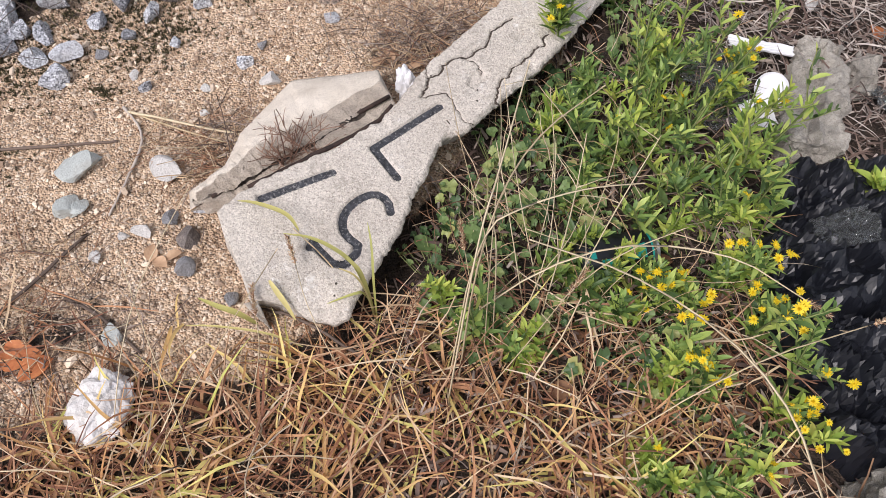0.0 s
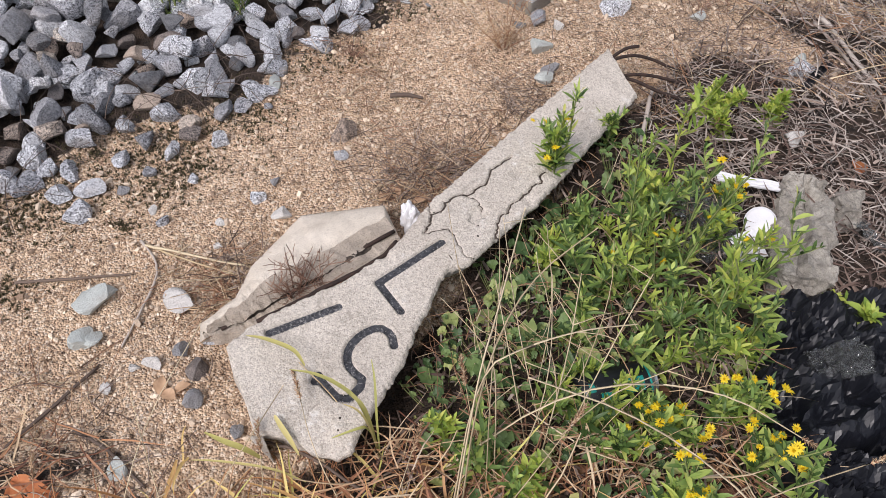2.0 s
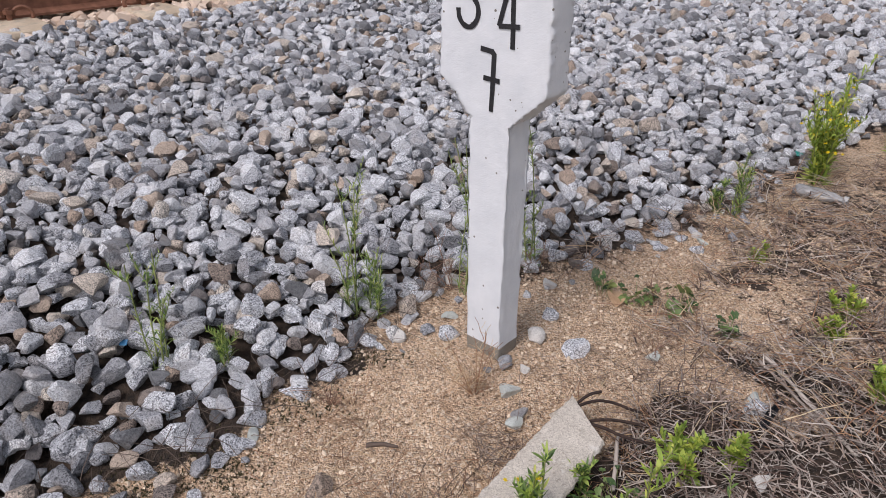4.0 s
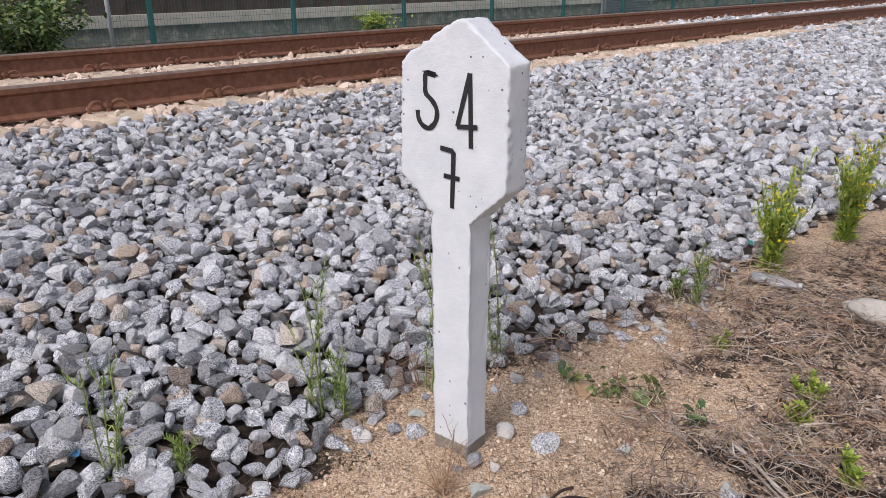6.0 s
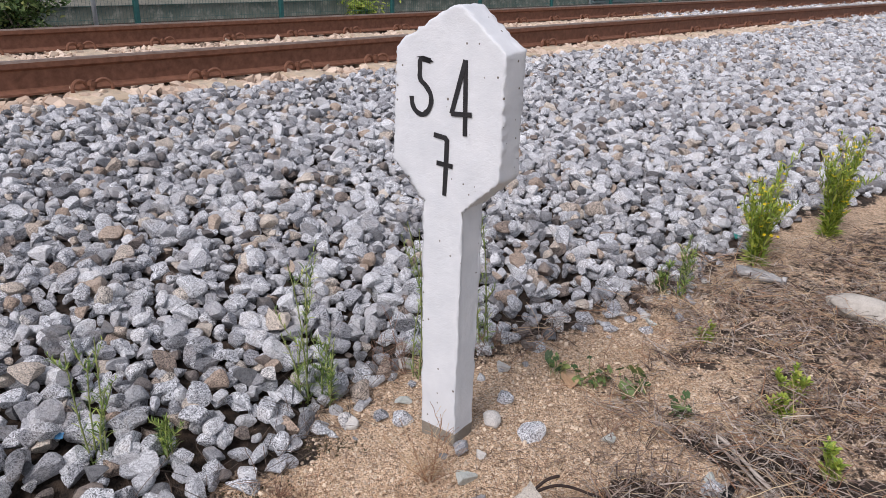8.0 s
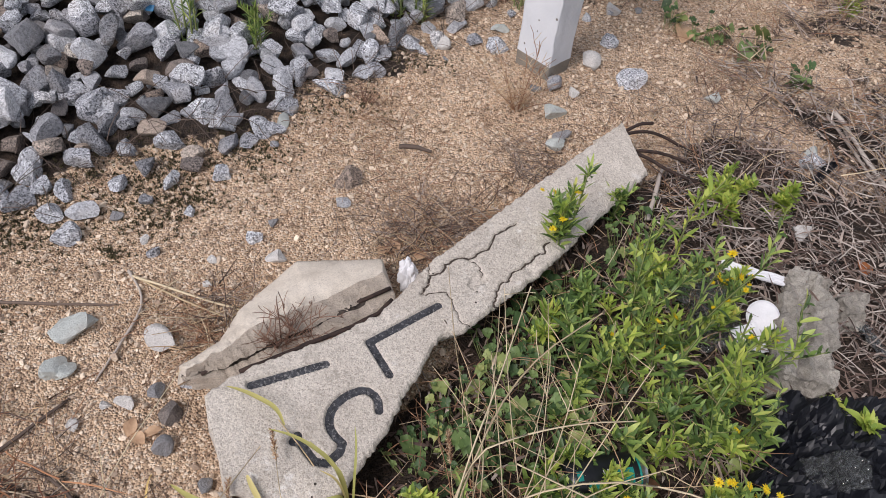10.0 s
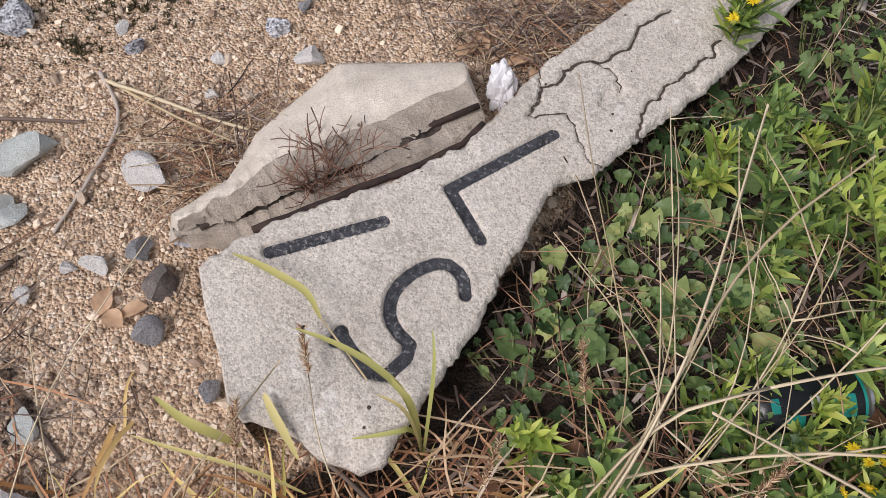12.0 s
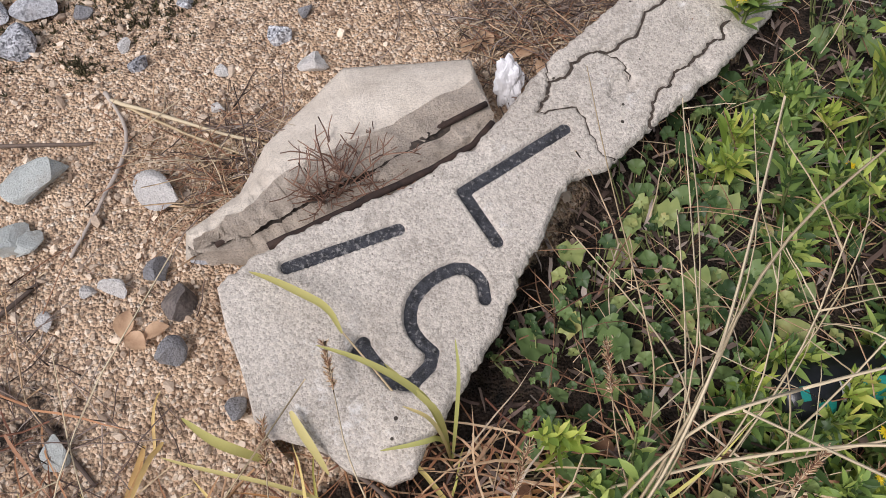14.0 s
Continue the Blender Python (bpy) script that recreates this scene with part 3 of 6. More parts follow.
    face_kind = np.zeros(i.shape, np.int32)
    names = list(digits)
    for k, nme in enumerate(names):
        dd = D[nme]
        cell = np.maximum.reduce([dd[:-1, :-1], dd[1:, 1:], dd[1:, :-1], dd[:-1, 1:]]) < HALF + 0.0003
        blank = np.zeros_like(face_kind)
        blank[1:nb, 5:5 + na - 1] = cell
        face_kind = np.where((blank > 0) & (face_kind == 0), k + 1, face_kind)
    base = new("broken_post")
    flat = V.reshape(-1, 3)
    body = new("body", tri_mesh("body", flat, F[face_kind == 0].reshape(-1, 4), [SLAB_CONCRETE], smooth=True))
    body.parent = base
    # dark ribbons laid in the cracks stand in for the shade of their depth
    for c, wd, deep in lines:
        c = np.array(c)
        way = np.gradient(c, axis=0)
        way /= np.linalg.norm(way, axis=1)[:, None] + 1e-9
        half = wd / 2 * np.array([crng.uniform(0.35, 1.3) for _ in c]) * np.clip(np.minimum(np.arange(len(c)), np.arange(len(c))[::-1]) / 3 + 0.25, 0, 1)
        L, Q = c + np.stack([-way[:, 1], way[:, 0]], 1) * half[:, None], c - np.stack([-way[:, 1], way[:, 0]], 1) * half[:, None]
        P = np.concatenate([slab_at(L[:, 0], L[:, 1], deep * 0.62), slab_at(Q[:, 0], Q[:, 1], deep * 0.62)])
        k = np.arange(len(c) - 1)
        ob = new("crack", tri_mesh("crack", P, np.stack([k, k + len(c), k + 1 + len(c), k + 1], 1), [CREVICE_SHADE]))
        ob.parent = base
        tagged(ob, "narrow crack with its depth painted dark")
    bar = bmesh.new()
    bb = np.linspace(0.004, 0.232, 16)
    line = slab_at(np.interp(bb, left_b, left_a) - 0.0045 + 0.002 * np.sin(bb * 40), bb, 0.011)
    tube(bar, [tuple(q) for q in line], [0.0036 + 0.0007 * math.sin(2.3 * k) for k in range(16)], 8)
    part("steel_bar", bar, REBAR, base, "dark rust-brown bar along the break", True)
    for k, nme in enumerate(names):
        f = F[face_kind == k + 1].reshape(-1, 4)
        used, inv = np.unique(f, return_inverse=True)
        ob = new("groove_digit", tri_mesh("groove_digit", flat[used], inv.reshape(-1, 4), [FADED_PAINT if nme == "one" else WORN_PAINT], smooth=True))
        ob.parent = base
        tagged(ob, "flaked black paint in a recessed digit stroke")
    return tagged(base, "broken concrete marker post lying flat, cracked, with worn black digits", "broken post")


slab = broken_post()


def fragment():
    ridge = np.array([(-0.465, -0.788), (-0.424, -0.76), (-0.391, -0.715), (-0.324, -0.666), (-0.237, -0.584)])
    back = np.array([(-0.491, -0.764), (-0.447, -0.719), (-0.436, -0.665), (-0.378, -0.558), (-0.247, -0.53)])
    bottom = slab_at(np.array([-0.118, -0.058, -0.026, 0.0, -0.004]), np.array([-0.046, 0.01, 0.072, 0.174, 0.257]))[:, :2]
    n = 150
    t = np.linspace(0, 1, n)
    def along(P, z):
        k = np.linspace(0, 1, len(P))
        q = np.stack([np.interp(t, k, P[:, 0]), np.interp(t, k, P[:, 1]), np.interp(t, k, z)], 1)
        return q
    R, K, Bt = along(ridge, [-0.05, -0.035, -0.03, -0.028, -0.03]), along(back, [-0.085, -0.075, -0.07, -0.065, -0.065]), along(bottom, [-0.092, -0.082, -0.06, -0.05, -0.055])
    out_dir = np.array([0.785, -0.62, 0])
    rows = []
    rows.append(K - np.array([0, 0, 0.05]))
    for f in np.linspace(0, 1, 16):
        rows.append(K * (1 - f) + R * f + np.array([0, 0, 0.006]) * math.sin(math.pi * f))
    for f in np.linspace(0.06, 1, 18):
        g = -0.005 if 0.40 < f < 0.58 else 0.005 * math.sin(math.pi * f)
        rows.append(R * (1 - f) + Bt * f + out_dir * g)
    for f in (0.025, 0.055):
        rows.append(Bt - np.array([0, 0, f]) - out_dir * 0.004)
    V = np.stack(rows, 0)
    h, w = V.shape[:2]
    X, Y = np.meshgrid(t * 0.33, np.linspace(0, 0.14, h))
    V[..., 2] += 0.003 * wavy(X, Y, 40, 51) + 0.0012 * wavy(X, Y, 130, 52) + np.random.default_rng(5).normal(0, 0.0003, X.shape)
    front = np.clip((Y - 0.062) / 0.01, 0, 1)
    edge = np.clip(1 - np.abs(Y - 0.066) / 0.03, 0, 1)
    V[..., 2] += edge * (0.006 * wavy(X, Y, 60, 55) + 0.004 * wavy(X, Y, 170, 56)) + front * (0.005 * wavy(X, Y, 110, 58) + 0.0028 * wavy(X, Y, 320, 59))
    V[..., 0] += (0.001 + 0.004 * front + 0.003 * edge) * wavy(X, Y, 80, 53) + front * (0.0030 * wavy(X, Y, 260, 57) + 0.0016 * wavy(X, Y, 600, 60))
    V[..., 1] += (0.001 + 0.004 * front) * wavy(X, Y, 80, 54)
    i = (np.arange(h - 1)[:, None] * w + np.arange(w - 1)[None]).ravel()
    F = [tuple(q) for q in np.stack([i, i + w, i + 1 + w, i + 1], 1)]
    bm = bmesh.new()
    vs = [bm.verts.new(p) for p in V.reshape(-1, 3)]
    bm.verts.index_update()
    for f in F:
        bm.faces.new([vs[k] for k in f])
    for j in (0, w - 1):
        bm.faces.new([vs[r * w + j] for r in range(h)])
    bmesh.ops.recalc_face_normals(bm, faces=bm.faces[:])
    ob = new("concrete_fragment")
    groove_rows = range(17 + 6, 17 + 10)
    made = []
    for rows_of in (groove_rows, range(16, h)):
        gb = bmesh.new()
        for f in [f for f in bm.faces if len(f.verts) == 4 and all(v.index // w in rows_of for v in f.verts)]:
            gb.faces.new([gb.verts.new(v.co) for v in f.verts])
            bm.faces.remove(f)
        bmesh.ops.remove_doubles(gb, verts=gb.verts[:], dist=0.0001)
        made.append(gb)
    part("broken_face", made[1], SHADED_BREAK, ob, "rough grey broken face with painted shade", True)
    part("body", bm, BROKEN_CONCRETE, ob, smooth=True)
    part("groove", made[0], CREVICE_SHADE, ob, "dark rust-stained groove")
    # added rod, standing proud so that the groove reads as a dark line
    bar, m = bmesh.new(), (R * 0.5 + Bt * 0.5) + out_dir * 0.003 + np.array([0, 0, 0.004])
    a, e = m[14], m[-2]
    tube(bar, [tuple(a + (e - a) * f + np.array([0, 0, 0.0015 * math.sin(9 * f)])) for f in np.linspace(0, 1, 14)], [0.0032] * 14, 8)
    part("steel_bar", bar, REBAR, ob, "dark rust-brown bar along the break", True)
    return tagged(ob, "broken-off concrete fragment with a steel groove lying in sand", "concrete fragment")


fragment()


# ---- ballast ----
FINE = [rock(k, 3) for k in range(14)]
KINDS = [rock(k) for k in range(14)]
SIMPLE = [rock(100 + k, 2, cuts=9) for k in range(8)]
FAR = [rock(200 + k, 1) for k in range(6)]


def stones_on(rng, s0, s1, d0, d1, step, size, layers=1.0):
    """Places of stones over a stretch of the ballast: x, y, z, size."""
    s, d = np.meshgrid(np.arange(s0, s1, step), np.arange(d0, d1, step))
    s, d = s.ravel() + rng.uniform(-0.45, 0.45, s.size) * step, d.ravel() + rng.uniform(-0.45, 0.45, s.size) * step
    x, y = track_xy(s, d + bend(s))
    s, d = sd(x, y)
    e = d - np.interp(s, EDGE_S, EDGE_D)
    keep = (e > 0) & (rng.random(s.size) < np.clip(0.45 + e / 0.14, 0, 1))
    x, y, s, d, e = x[keep], y[keep], s[keep], d[keep], e[keep]
    r = np.clip(rng.lognormal(math.log(size), 0.26, s.size), size * 0.5, size * 1.45)
    z = land(x, y, False) + r * 0.22 + rng.uniform(0, 0.016, s.size) * np.clip(e / 0.2, 0, 1)
    return np.stack([x, y, z], 1), r, s, d


def ballast():
    rng = np.random.default_rng(11)
    base = new("ballast")
    near, rn, s, d = stones_on(rng, -1.9, 2.8, -0.5, 2.85, 0.0375, 0.048)
    # a loose second layer on top
    top = rng.random(len(near)) < 0.4
    near2, rn2 = near[top].copy(), rn[top] * 1.12
    near2[:, 2] += 0.024
    near2[:, :2] += rng.normal(0, 0.016, (len(near2), 2))
    e = d - np.interp(s, EDGE_S, EDGE_D)
    ok2 = e[top] > 0.12
    P, Rr = np.concatenate([near, near2[ok2]]), np.concatenate([rn, rn2[ok2]])
    ss, dd = np.concatenate([s, s[top][ok2]]), np.concatenate([d, d[top][ok2]])
    which, rots = rng.integers(0, len(KINDS), len(P)), rot_mats(rng, len(P))
    single = (ss > -1.15) & (ss < 0.55)
    order = np.argsort(np.where(single, dd, 99))[:300]
    mask = np.zeros(len(P), bool)
    mask[order] = True
    close = ~mask & (ss < 0.9) & (dd < 0.75)
    for sel, kinds in ((close, FINE), (~mask & ~close, KINDS)):
        V, F = scatter(kinds, which[sel], P[sel], Rr[sel], rots[sel])
        rest = new("stones", tri_mesh("stones", V, F, [GRANITE]))
        rest.parent = base
        tagged(rest, kind="stuff")
    mid, rm, _, _ = stones_on(rng, 2.8, 9.0, -1.6, 2.85, 0.048, 0.062)
    left, rl, _, _ = stones_on(rng, -3.0, -1.9, 0.0, 2.85, 0.055, 0.066)
    between, rb, sb, db = stones_on(rng, -1.2, 10.0, 2.85, 6.0, 0.05, 0.064)
    between[:, 2] -= 0.002
    for Pm, Rm, mt in ((np.concatenate([mid, left]), np.concatenate([rm, rl]), GRANITE), (between, rb, DUSTY_GRANITE)):
        shapes = SIMPLE if mt is GRANITE else FAR
        V, F = scatter(shapes, rng.integers(0, len(shapes), len(Pm)), Pm, Rm, rot_mats(rng, len(Pm)))
        ob = new("stones", tri_mesh("stones", V, F, [mt]))
        ob.parent = base
        tagged(ob, kind="stuff")
    far, rf, _, _ = stones_on(rng, 9.0, 26.0, -2.6, 6.0, 0.08, 0.085)
    V, F = scatter(FAR, rng.integers(0, len(FAR), len(far)), far, rf, rot_mats(rng, len(far)))
    ob = new("stones", tri_mesh("stones", V, F, [GRANITE]))
    ob.parent = base
    tagged(ob, kind="stuff")
    meshes = [tri_mesh("stone", V * 0.06, F, [GRANITE]) for V, F in FINE]
    for k in order:
        ob = new("stone", meshes[which[k]])
        ob.parent = base
        ob.matrix_world = Matrix.LocRotScale(Vector(P[k]), Matrix(rots[k].tolist()).to_quaternion(), Vector([float(Rr[k]) / 0.06] * 3))
    tagged(base, "bed of broken grey granite track ballast", "ballast", kind="stuff")
    return meshes


ballast()


# ---- track ----
def rail_line(d0):
    prof = [(-0.065, 0), (0.065, 0), (0.065, 0.010), (0.012, 0.026), (0.009, 0.105), (0.034, 0.118), (0.035, 0.142), (0.028, 0.150), (-0.028, 0.150), (-0.035, 0.142), (-0.034, 0.118), (-0.009, 0.105), (-0.012, 0.026), (-0.065, 0.010)]
    ss = np.arange(-12, 61, 0.6)
    bm = bmesh.new()
    rings = []
    for s in ss:
        d = d0 + float(bend(s))
        rings.append([bm.verts.new((*track_xy(s, d + o), RAIL_TOP - 0.165 + z * 1.1)) for o, z in prof])
    for a, b in zip(rings, rings[1:]):
        for k in range(len(prof)):
            bm.faces.new((a[k], a[(k + 1) % len(prof)], b[(k + 1) % len(prof)], b[k]))
    bm.faces.new(rings[0]), bm.faces.new(rings[-1])
    bmesh.ops.recalc_face_normals(bm, faces=bm.faces[:])
    base = new("rail")
    rest = bm.copy()
    for src, keep_head in ((bm, True), (rest, False)):
        head = {f for f in src.faces if f.calc_center_median().z > RAIL_TOP - 0.049}
        bmesh.ops.delete(src, geom=[f for f in src.faces if (f in head) != keep_head], context="FACES")
    top = part("head", bm, RUST, base, "rust-brown rail head with a worn running surface")
    top.data.materials.append(WORN_STEEL)
    for f in top.data.polygons:
        if f.normal.z > 0.6 and f.center.z > RAIL_TOP - 0.012:
            f.material_index = 1
    part("web_and_foot", rest, RUST, base)
    return tagged(base, "rusty brown steel rail on concrete sleepers", "rail", "rails of the track")


for off in (0.0, GAUGE):
    rail_line(RAIL_D + off)


def sleeper():
    """One concrete sleeper along local y, with its rail fasteners."""
    bm = box(bmesh.new(), (-0.125, -1.4, -0.16), (0.125, 1.4, 0.0), bevel=0.02)
    base = part("sleeper", bm, SLEEPER)
    fb = bmesh.new()
    tube(fb, [(0, 0, -0.01), (0, 0, 0.055)], 0.014, 8)
    tube(fb, [(0, 0, 0.028), (0, 0, 0.046)], 0.024, 6)
    bolt_me = bpy.data.meshes.new("bolt")
    fb.to_mesh(bolt_me), fb.free(), bolt_me.materials.append(RUST)
    cb = bmesh.new()
    for sx in (-1, 1):
        tube(cb, [(sx * (0.02 + 0.042 - 0.042 * math.cos(a)), 0.012 * math.cos(a), 0.015 + 0.042 * math.sin(a)) for a in [math.pi * 1.35 * k / 9 for k in range(10)]], 0.010, 6)
    clip_me = bpy.data.meshes.new("clip")
    cb.to_mesh(clip_me), cb.free(), clip_me.materials.append(RUST)
    for c in (-GAUGE / 2, GAUGE / 2):
        for o in (-0.09, 0.09):
            for nme, me in (("bolt", bolt_me), ("clip", clip_me)):
                ob = new(nme, me)
                ob.parent, ob.location = base, (0, c + o, 0.0)
    return tagged(base, "tan concrete sleeper with rusty bolts and spring clips", "sleeper", "sleepers under the rails")


first = sleeper()
ang = math.atan2(TU[1], TU[0])
for k in range(-5, 30):
    s = 0.473 + 0.643 * k
    turn = float(bend(s + 0.1) - bend(s - 0.1)) / 0.2
    m = Matrix.Translation((*track_xy(s, RAIL_D + GAUGE / 2 + float(bend(s))), RAIL_TOP - 0.166)) @ Matrix.Rotation(ang + turn, 4, "Z")
    if k == -5:
        first.matrix_world = m
    else:
        copy_thing(first, m)


# ---- beyond the track ----
TEAL = plain_material("teal_fence_paint", (0.02, 0.10, 0.10), (0.03, 0.15, 0.14), 20, 0.5)
GALV = plain_material("galvanised_steel", (0.50, 0.53, 0.56), (0.62, 0.65, 0.68), 30, 0.6, 0.0)
CLADDING = plain_material("brown_cladding", (0.055, 0.042, 0.035), (0.10, 0.078, 0.064), 3, 0.7)
PLINTH = concrete_material("peeling_plinth", (0.48, 0.46, 0.39), (0.66, 0.64, 0.56), 0.2, 0.5, 0.12, stain=(0.30, 0.33, 0.28))
MOULD = concrete_material("mouldy_render", (0.13, 0.17, 0.145), (0.30, 0.31, 0.26), 0.3, 0.5, 0.22, stain=(0.56, 0.54, 0.46))
LOUVRE = plain_material("grey_louvre_paint", (0.16, 0.18, 0.19), (0.23, 0.25, 0.26), 12, 0.6)
FENCE_D, WALL_D = 11.15, 12.4
TRACK_TURN = Matrix(((TU[0], TN[0], 0, 0), (TU[1], TN[1], 0, 0), (0, 0, 1, 0), (0, 0, 0, 1)))


def fence():
    """Mesh panels between teal posts; local x runs along the track."""
    base = new("mesh_fence")
    pm = bmesh.new()
    box(pm, (-0.035, -0.035, -0.4), (0.035, 0.035, 1.85), bevel=0.006)
    post_me = bpy.data.meshes.new("post")
    pm.to_mesh(post_me), pm.free(), post_me.materials.append(TEAL)
    wires = bmesh.new()
    for k in range(48):
        x = 0.05 + 2.55 * k / 47
        tube(wires, [(x, 0, -0.2), (x, 0, 1.8)], 0.0025, 3, False)
    for z in (-0.15, 0.05, 0.25, 0.35, 0.7, 1.1, 1.2, 1.75):
        tube(wires, [(0.03, 0.004, z), (2.62, 0.004, z)], 0.003, 3, False)
    panel_me = bpy.data.meshes.new("panel")
    wires.to_mesh(panel_me), wires.free(), panel_me.materials.append(TEAL)
    for k in range(-5, 17):
        s = 4.11 + 2.65 * k
        for nme, me in (("post", post_me), ("panel", panel_me)):
            ob = new(nme, me)
            ob.parent, ob.location = base, (s, 0, 0)
    base.matrix_world = TRACK_TURN @ Matrix.Translation((0, FENCE_D, 0))
    tagged(base, "teal welded-mesh fence on square posts behind the track", "fence")
    pole = part("steel_pole", tube(bmesh.new(), [(0, 0, -0.4), (0, 0, 2.6)], 0.035, 10), GALV, smooth=True)
    pole.matrix_world = TRACK_TURN @ Matrix.Translation((3.41, FENCE_D - 0.15, 0))
    tagged(pole, "galvanised steel pole beside the teal mesh fence", "pole")


fence()


def far_wall():
    base = new("wall_far")
    part("upper_wall", box(bmesh.new(), (-16, 0.0, 0.395), (60, 0.3, 3.4)), CLADDING, base, "dark brown ribbed cladding")
    ribs = bmesh.new()
    for k in range(120):
        box(ribs, (-6 + 0.35 * k, -0.02, 0.40), (-5.93 + 0.35 * k, 0.0, 3.3))
    tagged(part("rib", ribs, CLADDING, base), kind="stuff")
    part("plinth", box(bmesh.new(), (-16, -0.06, 0.185), (60, 0.3, 0.39), bevel=0.01), PLINTH, base, "peeling cream plinth")
    part("footing", box(bmesh.new(), (-16, -0.02, -0.5), (60, 0.3, 0.181)), MOULD, base, "mouldy green-grey render")
    base.matrix_world = TRACK_TURN @ Matrix.Translation((0, WALL_D, 0))
    tagged(base, "long brown building wall with a stained cream plinth", "wall", kind="structure")
    vent = new("louvre_panel")
    part("frame", box(bmesh.new(), (18.0, -0.14, -0.2), (20.4, -0.065, 0.95), bevel=0.01), LOUVRE, vent)
    for k in range(14):
        part("slat", box(bmesh.new(), (18.1, -0.18, -0.14 + 0.078 * k), (20.3, -0.142, -0.09 + 0.078 * k)), LOUVRE, vent)
    vent.matrix_world = TRACK_TURN @ Matrix.Translation((0, WALL_D, 0))
    tagged(vent, "grey metal louvre panel on the building wall", "louvre")


far_wall()


# ---- plants ----
GREEN = ramp_material("weed_leaf", [(0.0, (0.030, 0.065, 0.020)), (0.3, (0.095, 0.17, 0.045)), (0.6, (0.22, 0.34, 0.085)), (0.9, (0.46, 0.56, 0.14)), (1.0, (0.60, 0.52, 0.16))], 0.5, 0.25)
PALE_GREEN = ramp_material("young_leaf", [(0.0, (0.13, 0.22, 0.035)), (0.5, (0.33, 0.45, 0.08)), (0.9, (0.56, 0.62, 0.13)), (1.0, (0.64, 0.56, 0.14))], 0.55, 0.3)
DARK_GREEN = ramp_material("mallow_leaf", [(0.0, (0.022, 0.05, 0.018)), (0.4, (0.075, 0.14, 0.045)), (0.75, (0.19, 0.28, 0.095)), (0.93, (0.34, 0.38, 0.13)), (1.0, (0.46, 0.34, 0.14))], 0.5, 0.2)
STRAW = ramp_material("dry_straw", [(0.0, (0.16, 0.075, 0.045)), (0.3, (0.40, 0.21, 0.12)), (0.6, (0.62, 0.42, 0.25)), (0.85, (0.74, 0.60, 0.40)), (1.0, (0.50, 0.42, 0.35))], 0.75, 0.15)
BROWN_LITTER = ramp_material("brown_litter", [(0.0, (0.05, 0.032, 0.027)), (0.4, (0.15, 0.10, 0.08)), (0.7, (0.30, 0.225, 0.18)), (1.0, (0.52, 0.44, 0.38))], 0.85, 0.1)
YELLOW_GRASS = ramp_material("yellowed_grass", [(0.0, (0.42, 0.18, 0.07)), (0.3, (0.68, 0.40, 0.17)), (0.6, (0.84, 0.63, 0.26)), (0.85, (0.82, 0.72, 0.25)), (1.0, (0.46, 0.54, 0.12))], 0.6, 0.3)
RED_STRAW = ramp_material("red_brown_straw", [(0.0, (0.07, 0.025, 0.018)), (0.4, (0.24, 0.10, 0.055)), (0.75, (0.48, 0.24, 0.12)), (1.0, (0.66, 0.42, 0.22))], 0.75, 0.15)
PALE_STALK = ramp_material("pale_stalk", [(0.0, (0.50, 0.38, 0.22)), (1.0, (0.74, 0.63, 0.43))], 0.6, 0.1)
TWIG = ramp_material("red_brown_twig", [(0.0, (0.14, 0.07, 0.05)), (1.0, (0.36, 0.21, 0.14))], 0.8, 0.0)
DARK_TWIG = ramp_material("dark_dry_twig", [(0.0, (0.05, 0.035, 0.028)), (1.0, (0.19, 0.14, 0.11))], 0.85, 0.0)
GREY_WOOD = ramp_material("grey_dry_wood", [(0.0, (0.16, 0.13, 0.115)), (0.6, (0.40, 0.345, 0.30)), (1.0, (0.58, 0.52, 0.46))], 0.85, 0.0)
PETAL = ramp_material("yellow_petal", [(0.0, (0.78, 0.52, 0.008)), (1.0, (0.90, 0.74, 0.03))], 0.6, 0.3)
STEM_GREEN = ramp_material("green_stem", [(0.0, (0.16, 0.20, 0.07)), (1.0, (0.38, 0.42, 0.17))], 0.6, 0.1)
MOSS = ramp_material("dark_moss", [(0.0, (0.035, 0.03, 0.016)), (1.0, (0.13, 0.11, 0.05))], 0.95, 0.0)


